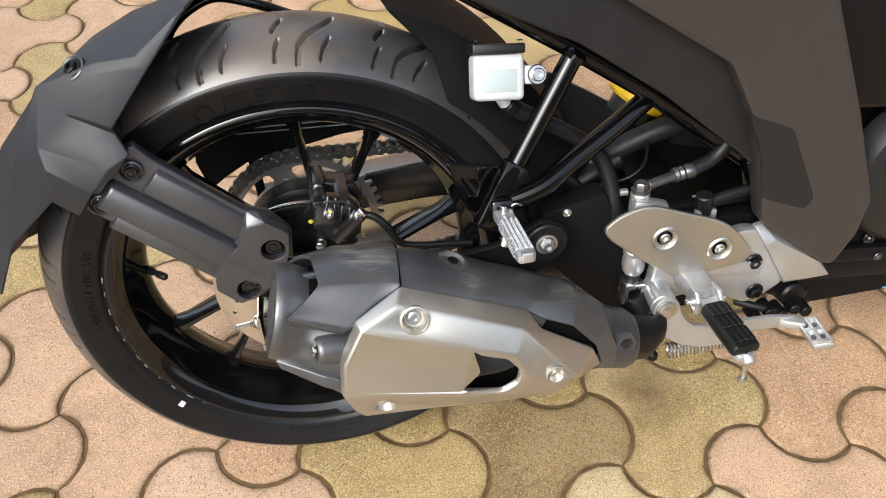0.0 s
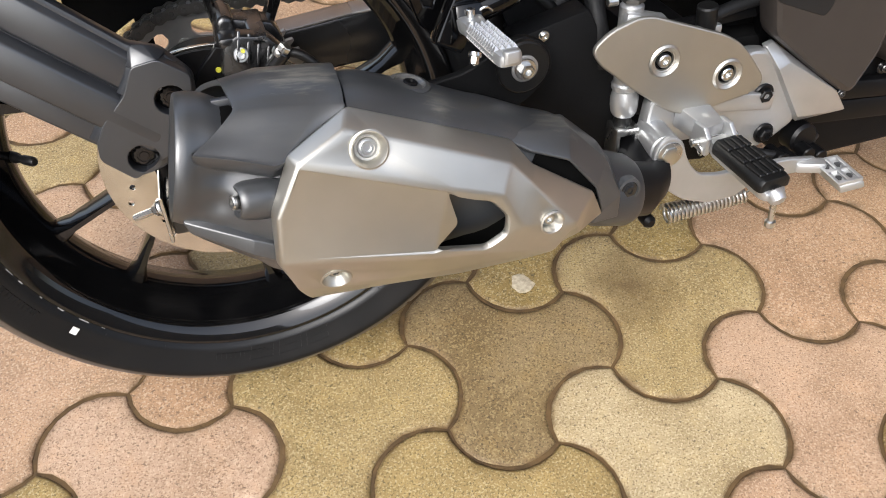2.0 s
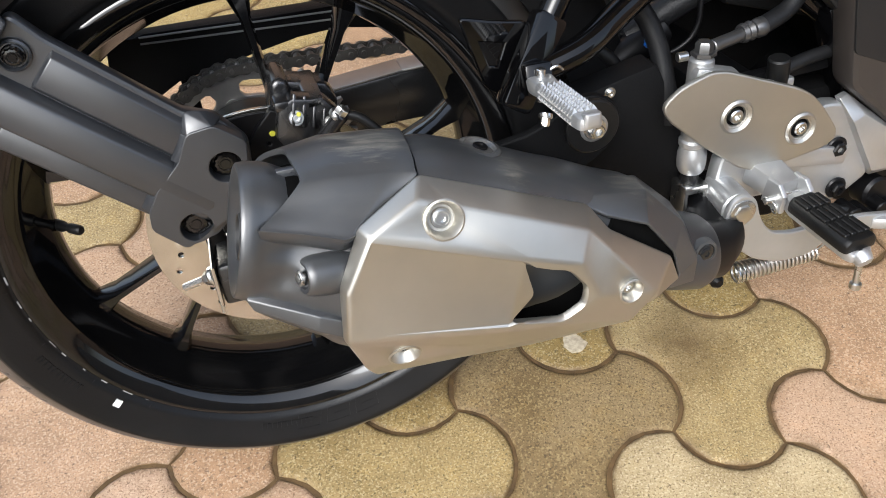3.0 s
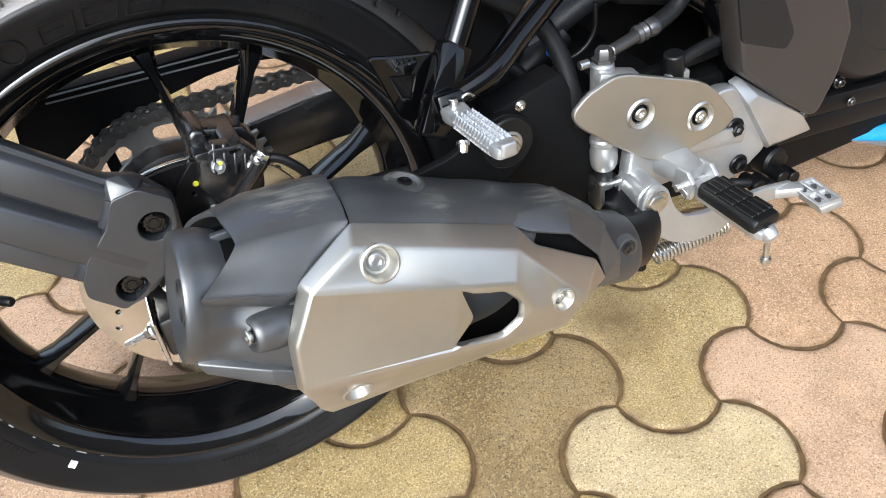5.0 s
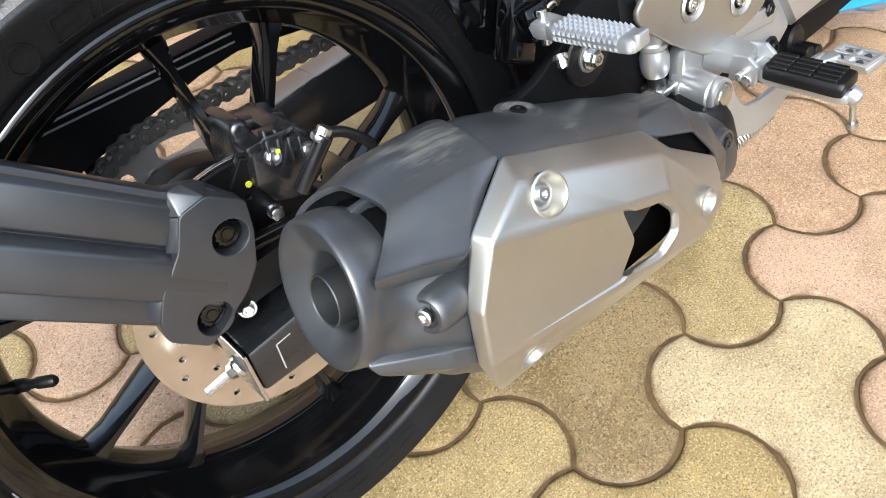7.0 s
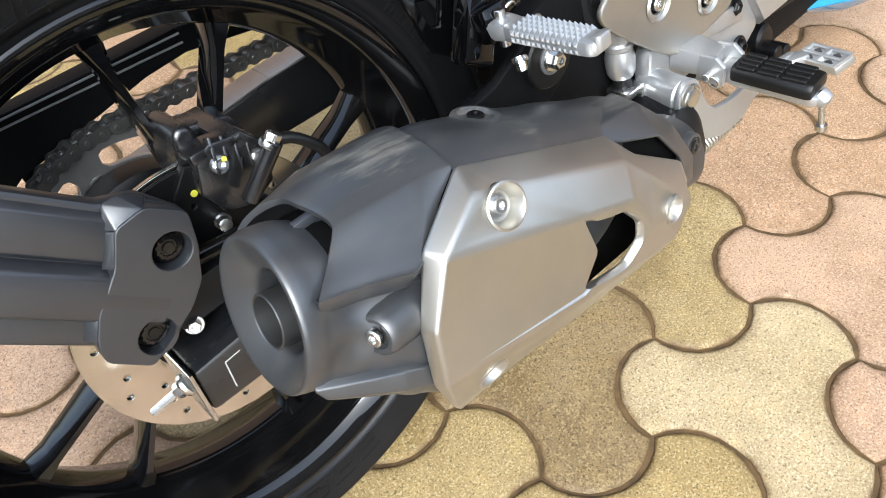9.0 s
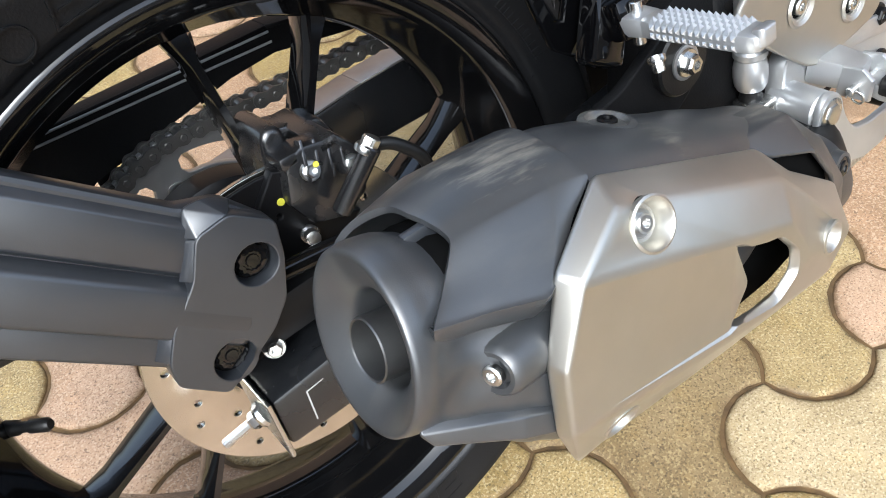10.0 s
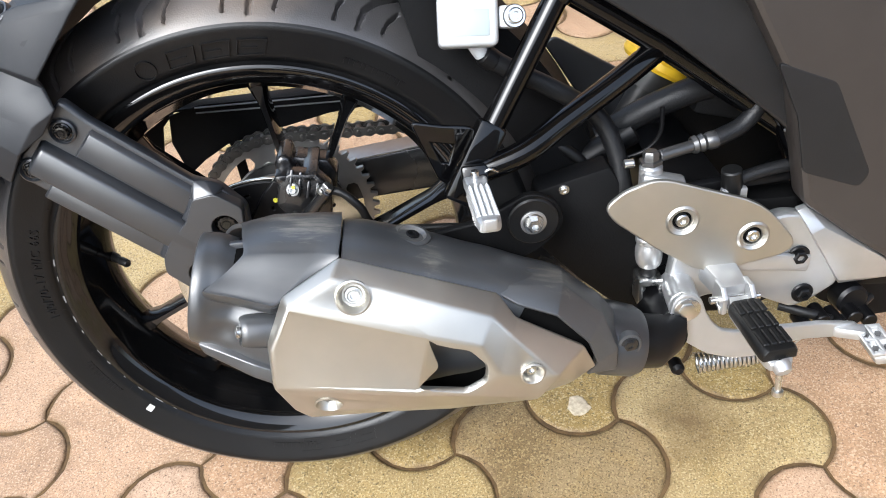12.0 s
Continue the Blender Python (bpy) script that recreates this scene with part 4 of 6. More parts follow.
SECT = [(0.000, 0.000, -0.230, 0.0445, 0.0445, 2.0), (0.010, 0.000, -0.230, 0.0465, 0.0465, 2.0), (0.030, -0.006, -0.229, 0.054, 0.046, 2.1), (0.060, -0.010, -0.226, 0.063, 0.047, 2.3),
        (0.100, -0.011, -0.222, 0.076, 0.051, 2.6), (0.130, -0.008, -0.220, 0.076, 0.052, 2.8), (0.180, -0.005, -0.217, 0.067, 0.049, 2.8), (0.230, -0.004, -0.214, 0.058, 0.046, 2.6),
        (0.285, 0.000, -0.211, 0.044, 0.040, 2.5), (0.302, -0.001, -0.211, 0.043, 0.039, 2.5), (0.340, -0.014, -0.209, 0.035, 0.036, 2.2), (0.360, -0.024, -0.207, 0.029, 0.034, 2.0), (0.420, -0.028, -0.203, 0.027, 0.031, 2.0)]


CAPS = [(0.006, 0.0040, -0.2285, 0.0445, 0.0425, 2.0), (0.012, 0.0040, -0.2285, 0.0462, 0.0432, 2.0), (0.022, 0.0020, -0.2275, 0.0480, 0.0422, 2.0), (0.040, -0.006, -0.2265, 0.0500, 0.0442, 2.1),
        (0.060, -0.014, -0.2260, 0.0545, 0.0485, 2.3), (0.080, -0.019, -0.2240, 0.0600, 0.0545, 2.4), (0.100, -0.021, -0.2220, 0.0650, 0.0590, 2.6), (0.118, -0.021, -0.2200, 0.0660, 0.0600, 2.7)]


def section(s, table=SECT):
    for a, b in zip(table, table[1:]):
        if s <= b[0]:
            t = max(0, (s - a[0]) / (b[0] - a[0]))
            t = t * t * (3 - 2 * t) * 0.5 + t * 0.5
            return [x + (y - x) * t for x, y in zip(a, b)]
    return list(table[-1])


def skin(s, phi, off=0.0, table=SECT):
    """phi: 0 faces out to the near side, 90 up."""
    _, cv, cy, hv, hy, e = section(s, table)
    c, n = math.cos(radians(phi)), math.sin(radians(phi))
    k = 1 / (abs(c) ** e + abs(n) ** e) ** (1 / e)
    return mz(s, cv + (hv + off) * k * n, cy - (hy + off) * k * c)


def tube_skin(s0, s1, off, n, seg=56, table=SECT):
    return [[skin(s0 + (s1 - s0) * i / n, 360 * k / seg, off, table) for k in range(seg)] for i in range(n + 1)]


# front cover, the black body
bm = bmesh.new()
ring_loft(bm, tube_skin(0.1155, 0.366, 0.0, 30))
muffler = part("exhaust_silencer", bm, M_COVER, bike, "black silencer with scuffed plastic cover and brushed heat shield", 40)
bm = bmesh.new()
ring_loft(bm, [[mz(s, cv + r * math.sin(2 * math.pi * k / 24), cy - r * math.cos(2 * math.pi * k / 24)) for k in range(24)] for s, cv, cy, r in
               ((0.385, -0.028, -0.203, 0.026), (0.420, -0.030, -0.196, 0.025), (0.440, -0.026, -0.180, 0.024))])
hose("header_pipe", [(0.366, -0.188, 0.268), (0.376, -0.150, 0.272), (0.392, -0.115, 0.275), (0.44, -0.07, 0.26), (0.60, -0.05, 0.225)], 0.024, M_SATIN, muffler, "black exhaust header pipe", 18)
part("exhaust_pipe", bm, M_SATIN, muffler, "black exhaust header pipe")
bm = bmesh.new()
ring_loft(bm, [[skin(s, 360 * k / 48, o) for k in range(48)] for s, o in ((0.352, -0.003), (0.3525, 0.001), (0.356, 0.003), (0.386, 0.003), (0.393, 0.000), (0.395, -0.006))])
part("clamp_band", bm, M_PLAST, muffler, "black clamp cover at the silencer's front", 40)
# rear cap: a rolled mouth that runs on into the moulded body, hollowed ahead of the screw
seg = 96
rings = []
for s, r in ((0.050, 0.0232), (0.0190, 0.0236), (0.0168, 0.0241), (0.0150, 0.0254), (0.0128, 0.0284), (0.0104, 0.0320), (0.0082, 0.0362), (0.0064, 0.0394), (0.0054, 0.0416), (0.0051, 0.0431)):
    k_ = (r - 0.0205) / 0.0226
    rings.append([mz(s, 0.002 + 0.002 * k_ + r * math.sin(2 * math.pi * k / seg), -0.2285 - 0.965 * r * math.cos(2 * math.pi * k / seg)) for k in range(seg)])


def cap_skin(s, phi):
    p = skin(s, phi, 0.0, CAPS)
    v = (p - A0).dot(UV)
    near_side = max(0.0, math.cos(radians(phi)))
    hollow = 0.0050 * math.exp(-((s - 0.034) / 0.011) ** 2 - ((v + 0.007) / 0.0105) ** 2) * near_side
    under = max(0.0, min(1.0, (s - 0.016) / 0.02)) * 0.0065 * math.exp(-((v - 0.0125) / 0.0075) ** 2) * near_side
    return p + Vector((0, hollow + under, 0))


rings += [[cap_skin(0.0060 + 0.1100 * i / 44, 360 * k / seg) for k in range(seg)] for i in range(45)]
bm = bmesh.new()
ring_loft(bm, rings)
part("end_cap", bm, M_COVER, muffler, "matte black silencer end cap", 60)
# tail pipe inside the mouth
bm = bmesh.new()
ring_loft(bm, [[mz(s, 0.000 + r * math.sin(2 * math.pi * k / 32), -0.2290 - r * math.cos(2 * math.pi * k / 32)) for k in range(32)] for s, r in
               ((0.048, 0.0142), (0.0085, 0.0142), (0.0078, 0.0149), (0.0085, 0.0156), (0.048, 0.0156))])
part("tail_pipe", bm, M_DKST, muffler, "dark grey steel tail pipe")


def patch(corners, off0, off1, nu=10, nv=6, edge=0.004):
    """A raised panel over the skin: corners are (s, phi) in order, bilinear; its edges slope down to the skin."""
    (s0, p0), (s1, p1), (s2, p2), (s3, p3) = corners
    grid = []
    for i in range(-1, nu + 2):
        row = []
        for j in range(-1, nv + 2):
            u, v = min(max(i / nu, 0), 1), min(max(j / nv, 0), 1)
            inner = 0 <= i <= nu and 0 <= j <= nv
            uu, vv = (u, v) if not inner else (0.04 + 0.92 * u, 0.05 + 0.9 * v)
            s = (s0 * (1 - uu) + s1 * uu) * (1 - vv) + (s3 * (1 - uu) + s2 * uu) * vv
            p = (p0 * (1 - uu) + p1 * uu) * (1 - vv) + (p3 * (1 - uu) + p2 * uu) * vv
            row.append(skin(s, p, (off0 * (1 - u) + off1 * u) if inner else -0.002))
        grid.append(row)
    bm = bmesh.new()
    ring_loft(bm, grid, loop=False)
    return bm


# outer shell of the cap: wedge panel, its ledge, the top and the lip over the vent
LINES = (((0.0215, 0.0150, -0.2560), (0.042, 0.0142, -0.2560), (0.067, 0.0130, -0.2600), (0.0700, 0.0140, -0.2600), (0.090, 0.0190, -0.2590)),
         ((0.0195, 0.0172, -0.2640), (0.042, 0.0162, -0.2655), (0.067, 0.0150, -0.2705), (0.0700, 0.0160, -0.2703), (0.089, 0.0215, -0.2640)),
         ((0.0155, 0.0275, -0.2692), (0.042, 0.0272, -0.2722), (0.067, 0.0272, -0.2780), (0.0700, 0.0284, -0.2778), (0.086, 0.0330, -0.2690)),
         ((0.0175, 0.0302, -0.2675), (0.043, 0.0298, -0.2706), (0.068, 0.0298, -0.2765), (0.0712, 0.0310, -0.2760), (0.087, 0.0356, -0.2675)),
         ((0.0290, 0.0385, -0.2580), (0.053, 0.0405, -0.2605), (0.081, 0.0425, -0.2640), (0.0845, 0.0435, -0.2640), (0.099, 0.0475, -0.2590)),
         ((0.0395, 0.0485, -0.2485), (0.061, 0.0530, -0.2490), (0.093, 0.0570, -0.2495), (0.0965, 0.0578, -0.2500), (0.1125, 0.0605, -0.2535)),
         ((0.0415, 0.0515, -0.2440), (0.062, 0.0560, -0.2445), (0.095, 0.0605, -0.2450), (0.0985, 0.0612, -0.2455), (0.1130, 0.0640, -0.2490)),
         ((0.0398, 0.0542, -0.2360), (0.062, 0.0605, -0.2355), (0.095, 0.0655, -0.2355), (0.0985, 0.0660, -0.2358), (0.1135, 0.0680, -0.2370)),
         ((0.0372, 0.0550, -0.2230), (0.062, 0.0635, -0.2200), (0.095, 0.0685, -0.2190), (0.0985, 0.0688, -0.2190), (0.1135, 0.0700, -0.2190)),
         ((0.0345, 0.0525, -0.2050), (0.062, 0.0620, -0.2000), (0.095, 0.0670, -0.1980), (0.0985, 0.0673, -0.1980), (0.1135, 0.0690, -0.1980)),
         ((0.0230, 0.0370, -0.1870), (0.055, 0.0460, -0.1800), (0.095, 0.0500, -0.1760), (0.0985, 0.0503, -0.1757), (0.1135, 0.0520, -0.1740)),
         ((0.0120, 0.0100, -0.1810), (0.050, 0.0110, -0.1730), (0.095, 0.0120, -0.1690), (0.0985, 0.0120, -0.1687), (0.1135, 0.0120, -0.1670)))


def shell_grid(lines, across=5):
    """A smooth moulded sheet through lines that run along the silencer: soft along them, rounded across."""
    rows = [[mz(*a).lerp(mz(*b), k / 5) for a, b in zip(line, line[1:]) for k in range(5)] + [mz(*line[-1])] for line in lines]
    cols = [spline([r[i] for r in rows], across) for i in range(len(rows[0]))]
    bm = bmesh.new()
    ring_loft(bm, cols, loop=False)
    bmesh.ops.recalc_face_normals(bm, faces=bm.faces)
    if sum((f.normal.y - f.normal.z) * f.calc_area() for f in bm.faces) > 0:
        bmesh.ops.reverse_faces(bm, faces=bm.faces)
    me = bpy.data.meshes.new("sheet")
    bm.to_mesh(me); bm.free()
    return me


def named_mesh(name, verts, faces):
    """Faces over named corners given by way, height and depth along the silencer, turned to the near side."""
    bm = bmesh.new()
    bv = {k: bm.verts.new(mz(*p)) for k, p in verts.items()}
    for f in faces:
        bm.faces.new([bv[k] for k in f.split()])
    bmesh.ops.recalc_face_normals(bm, faces=bm.faces)
    if sum(f.normal.y - f.normal.z for f in bm.faces) > 0:
        bmesh.ops.reverse_faces(bm, faces=bm.faces)
    me = bpy.data.meshes.new(name)
    bm.to_mesh(me); bm.free()
    return me


shell = baked(shell_grid(LINES), 0, 2, 0.0036)
shell = baked(shell, 0.0012, 2, limit=50)
finish("cap_shell", shell, M_COVER, muffler, "scuffed black wedge-shaped shell of the end cap", 60)
# shelf along the cap's lower flank
shelf = named_mesh("cap_shelf", dict(a=(0.012, -0.0270, -0.2625), b=(0.058, -0.031, -0.2775), c=(0.100, -0.038, -0.2830), d=(0.017, -0.0345, -0.2640), e=(0.058, -0.0420, -0.2790), f=(0.100, -0.052, -0.2830),
                                     g=(0.030, -0.0480, -0.2540), h=(0.064, -0.0640, -0.2540), i=(0.100, -0.072, -0.250), j=(0.016, -0.021, -0.2560), k=(0.060, -0.026, -0.262), l=(0.100, -0.030, -0.266)),
                   ("j a b k", "k b c l", "a d e b", "b e f c", "d g h e", "e h i f"))
finish("cap_shelf", baked(shelf, 0.0045, 3, 0.002, limit=7), M_COVER, muffler, "", 40)
# dark sheet that puts the shade under the lip into colour
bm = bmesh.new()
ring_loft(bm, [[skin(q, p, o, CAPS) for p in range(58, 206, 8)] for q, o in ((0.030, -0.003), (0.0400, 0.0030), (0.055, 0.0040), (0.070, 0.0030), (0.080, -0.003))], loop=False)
part("vent_slot", bm, M_RECESS_SHADE, muffler, "dark sheet painting the shade under the cap's lip")
# rib that splits the vent under the lip
beam("vent_rib", mz(0.030, 0.0435, -0.228), mz(0.052, 0.0495, -0.228), 0.011, 0.005, M_PLAST, muffler, up=(0, 1, 0), bevel=0.001)
# screw pocket of the cap
bc = mz(0.0445, -0.004, -0.2735)
lathe("screw_boss", [(0.004, 0.0070), (0.0005, 0.0080), (0.0, 0.0105), (0.0015, 0.0122), (0.005, 0.0134), (0.016, 0.0150), (0.032, 0.0165), (0.056, 0.0175)], bc + Vector((0, 0.002, 0)), UF + Vector((0, 0.32, 0.04)), M_COVER, muffler, "", 28)
bolt("cap_screw", mz(0.0455, -0.004, -0.2715), -UF + Vector((0, -0.32, -0.04)), 0.0050, M_ZINC, muffler, "shiny socket screw", hexa=False, h=0.004, washer=False)
# top screw and its recess
tp = Vector((0.1455, -0.210, 0.4242))
lathe("screw_recess", [(-0.006, 0.017), (0.0005, 0.0155), (0.0015, 0.012), (-0.0015, 0.0085)], tp, (0.26, -0.05, 0.96), M_COVER, muffler, seg=24)
bolt("cover_screw", tp + Vector((0, 0, -0.001)), (0.26, -0.05, 0.96), 0.0055, M_SATIN, muffler, hexa=False, h=0.003, washer=False)
bolt("clamp_screw", Vector((0.321, -0.2390, 0.305)), (0.1, -1, 0.1), 0.0055, M_CAL, muffler, "clamp screw", h=0.002)
lathe("clamp_recess", [(-0.006, 0.012), (0.0005, 0.011), (0.001, 0.0085), (-0.003, 0.008)], (0.321, -0.2390, 0.305), (0.1, -1, 0.1), M_COVER, muffler, seg=20)
# the cover's front tongue, with a dark patch painted for the shaded opening
part("cover_slot", patch([(0.255, 2), (0.345, -24), (0.336, 40), (0.270, 44)], 0.0022, 0.0022, 10, 6), M_RECESS_SHADE, muffler, "dark patch painting the shade between cover and heat shield")
tongue = named_mesh("cover_tongue", dict(i0=(0.262, 0.0340, -0.2530), o0=(0.230, 0.0425, -0.2425), i1=(0.294, 0.0312, -0.2585), o1=(0.300, 0.0455, -0.2330), i2=(0.329, 0.0045, -0.2550), o2=(0.341, 0.0210, -0.2360),
                                         i3=(0.343, -0.0180, -0.2530), o3=(0.360, -0.0070, -0.2460), i4=(0.338, -0.0340, -0.2500), o4=(0.364, -0.0280, -0.2470), t0=(0.230, 0.0470, -0.2250), t1=(0.303, 0.0455, -0.2080), t2=(0.343, 0.0240, -0.2080), t3=(0.364, 0.006, -0.2100)),
                     ("i0 o0 o1 i1", "i1 o1 o2 i2", "i2 o2 o3 i3", "i3 o3 o4 i4", "o0 t0 t1 o1", "o1 t1 t2 o2", "o2 t2 t3 o3"))
finish("cover_tongue", baked(tongue, 0.0050, 3, 0.003, limit=7), M_COVER, muffler, "black plastic tongue of the cover", 40)

# brushed heat shield
SV = dict(T0=(0.113, 0.0645, -0.256), T1=(0.2424, 0.0440, -0.252), T2=(0.2585, 0.031, -0.264), T3=(0.324, 0.004, -0.258), T4=(0.341, -0.018, -0.257),
          U0=(0.109, 0.0555, -0.2745), U1=(0.2370, 0.0350, -0.2740), U2=(0.254, 0.023, -0.280), K=(0.300, -0.010, -0.286), K2=(0.290, -0.036, -0.284),
          B0=(0.1060, -0.0925, -0.267), Bm=(0.168, -0.0830, -0.263), B1=(0.226, -0.0740, -0.262), B2=(0.283, -0.0595, -0.261), B3=(0.323, -0.0365, -0.259),
          C0=(0.080, 0.034, -0.286), C1=(0.187, 0.0205, -0.2885), C2=(0.230, 0.017, -0.289), C3=(0.251, -0.009, -0.291), C4=(0.233, -0.033, -0.291), C5=(0.186, -0.0375, -0.2915), C6=(0.076, -0.0430, -0.2910), I2=(0.070, -0.006, -0.2900),
          E0=(0.092, -0.0740, -0.279), E1=(0.200, -0.0590, -0.279),
          O1=(0.0735, 0.0350, -0.2740), O2=(0.0660, -0.006, -0.2800), O3=(0.0735, -0.0465, -0.2810))
me = named_mesh("heat_shield", SV, ("T0 T1 U1 U0", "T1 T2 U2 U1", "U0 U1 C2 C1", "U0 C1 C0", "U1 U2 C3 C2", "T2 T3 K U2", "U2 K C3", "T3 T4 B3 K", "K B3 B2 K2", "K K2 C4 C3", "K2 B2 B1 E1", "K2 E1 C5 C4", "E1 B1 Bm", "E0 E1 Bm B0", "C6 C5 E1 E0",
                                      "C0 C1 C2 C3 C4 C5 C6 I2", "T0 U0 C0 O1", "C0 I2 O2 O1", "I2 C6 O3 O2", "C6 E0 B0 O3"))
me = baked(me, 0.0095, 5, 0.0050, limit=6)


def outset(points, d):
    """An outline pushed outwards by d."""
    P = [Vector(p) for p in points]
    area = sum(a.x * b.y - b.x * a.y for a, b in zip(P, P[1:] + P[:1]))
    out = []
    for i, p in enumerate(P):
        a, b = (p - P[i - 1]).normalized(), (P[(i + 1) % len(P)] - p).normalized()
        n = Vector((a.y + b.y, -a.x - b.x)).normalized() * (1 if area > 0 else -1)
        out.append(p + n * d / max(0.5, abs(n.dot(Vector((a.y, -a.x))))))
    return [tuple(p) for p in out]


def prism(points, flare, front=None):
    """A cutter that narrows from in front of the shield back to the given depth at each corner."""
    front = front or outset([(s, v) for s, v, y in points], flare * 0.03)
    cb = bmesh.new()
    ring_loft(cb, [[mz(s, v, -0.318) for s, v in front], [mz(s, v, y) for s, v, y in points]])
    bmesh.ops.triangulate(cb, faces=cb.faces)
    bmesh.ops.recalc_face_normals(cb, faces=cb.faces)
    cm = bpy.data.meshes.new("cut")
    cb.to_mesh(cm); cb.free()
    return cm


recess = prism([(0.0815, 0.0300, -0.2853), (0.187, 0.0155, -0.2845), (0.193, 0.0125, -0.2847), (0.205, -0.0100, -0.2870), (0.192, -0.0290, -0.2893), (0.186, -0.0320, -0.2898), (0.078, -0.0385, -0.2912), (0.0735, -0.006, -0.2898)], 0.75)
WIN = [(0.1905, 0.0135), (0.2030, -0.0095), (0.190, -0.0290), (0.226, -0.0265), (0.2380, -0.0150), (0.2365, -0.003), (0.2210, 0.0090)]
win = round_poly(WIN, 0.0040)
window = prism([(*q, -0.256) for q in win], 0, round_poly(outset(WIN, 0.003), 0.0045))
RIM = [(0.2005, 0.0100), (0.2060, -0.0095), (0.2000, -0.0270)] + WIN[3:]
rim = prism([(*q, -0.2840) for q in round_poly(RIM, 0.0040)], 0, round_poly(outset(RIM, 0.019), 0.012))
dishes = ((mz(0.1270, 0.0445, -0.2795), Vector((0.03, -1, 0.36)), 0.0125), (mz(0.277, -0.0075, -0.2860), Vector((0.12, -1, 0.03)), 0.0092), (mz(0.1195, -0.0615, -0.2800), Vector((-0.03, -1, -0.42)), 0.0110))
cutters = [recess, rim, window]
for p, ax, r in dishes:
    cb = bmesh.new()
    lathe_into(cb, [(-0.03, r), (0.03, r)], p, ax, 28)
    cm = bpy.data.meshes.new("cut")
    bmesh.ops.recalc_face_normals(cb, faces=cb.faces)
    cb.to_mesh(cm); cb.free()
    cutters.append(cm)
me = baked(me, cutters=cutters)
me = baked(me, 0.0011, 2, limit=28)
shield = finish("heat_shield", me, M_STEEL, muffler, "brushed silver metal heat shield", 45)
for p, ax, r in dishes:
    lathe("screw_dish", [(-0.0012, r + 0.0004), (0.0028, r + 0.0012), (0.0034, r), (0.002, r - 0.0014), (-0.0058, r - 0.0036), (-0.0064, 0.0005)], p - ax.normalized() * 0.0008, ax, M_STEEL, muffler, "", 28, False, False)
    bolt("shield_screw", p - ax.normalized() * 0.0066, ax, 0.0048, M_ZINC, muffler, "silver button-head screw", hexa=False, h=0.004)
# filler shell in shade black, so the shield's window looks dark inside
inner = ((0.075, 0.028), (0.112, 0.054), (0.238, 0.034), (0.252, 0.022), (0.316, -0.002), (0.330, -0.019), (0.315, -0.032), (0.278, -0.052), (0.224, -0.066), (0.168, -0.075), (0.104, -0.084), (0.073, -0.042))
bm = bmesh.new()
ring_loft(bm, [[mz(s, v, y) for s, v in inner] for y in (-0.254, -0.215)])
part("silencer_shell", bm, M_RECESS_SHADE, muffler, "silencer shell behind the heat shield, in painted shade black")

# ---- rider's footrest assembly ----
bm = bmesh.new()
base_out = [(0.384, 0.300), (0.388, 0.330), (0.42, 0.345), (0.488, 0.362), (0.503, 0.359), (0.536, 0.306), (0.547, 0.281), (0.526, 0.266), (0.507, 0.258), (0.455, 0.285), (0.42, 0.285), (0.400, 0.278), (0.388, 0.285)]
foot = plate("footrest_bracket", base_out, -0.144, 0.016, M_CAST, bike, "silver cast alloy footrest bracket", bevel=0.003, smooth_pts=0.005)
heel_out = [(0.318, 0.398), (0.334, 0.4115), (0.359, 0.4195), (0.373, 0.418), (0.444, 0.3905), (0.460, 0.381), (0.473, 0.368), (0.492, 0.343), (0.4925, 0.3345), (0.483, 0.328), (0.432, 0.3195), (0.413, 0.320), (0.400, 0.325), (0.362, 0.3535), (0.3265, 0.384)]
plate("heel_guard", heel_out, -0.159, 0.005, M_STEEL, foot, "brushed alloy heel guard plate", holes=[(0.3875, 0.3765, 0.0105), (0.4545, 0.3515, 0.0105)], bevel=0.0016, smooth_pts=0.008)
for x, z in ((0.3875, 0.3765), (0.4545, 0.3515)):
    lathe("bolt_dish", [(0.0005, 0.0155), (0.0022, 0.0135), (0.0005, 0.0108), (-0.005, 0.0085), (-0.0055, 0.001)], (x, -0.1615, z), (0, -1, 0), M_STEEL, foot, "", 28, False, False)
    # black ring painted for the shadow round the bolt head
    lathe("bolt_recess", [(-0.004, 0.0098), (0.0, 0.0098), (0.0004, 0.0092), (0.0, 0.004)], (x, -0.1582, z), (0, -1, 0), M_RECESS_SHADE, foot, "", 24)
    bolt("heel_bolt", (x, -0.158, z), (0, -1, 0), 0.0062, M_ZINC, foot, "silver socket bolt", hexa=False, h=0.005, washer=False)
hull("toe_guard", [(0.51, -0.162, 0.346), (0.522, -0.161, 0.351), (0.584, -0.16, 0.31), (0.544, -0.162, 0.289), (0.498, -0.152, 0.367), (0.507, -0.15, 0.37), (0.596, -0.15, 0.3), (0.61, -0.151, 0.279), (0.55, -0.153, 0.279), (0.498, -0.144, 0.367), (0.507, -0.144, 0.37), (0.596, -0.144, 0.3), (0.61, -0.144, 0.279), (0.55, -0.144, 0.279)], M_CAST, foot, "silver cast toe guard", bevel=0.0010, smooth=20)
for x, z in ((0.505, 0.318), (0.515, 0.273)):
    bolt("bracket_bolt", (x, -0.154, z), (0, -1, 0), 0.0072, M_SATIN, foot, "black flanged bolt", h=0.006)
beam("bracket_rib", (0.44, -0.155, 0.322), (0.515, -0.155, 0.310), 0.006, 0.018, M_CAST, foot, bevel=0.002)
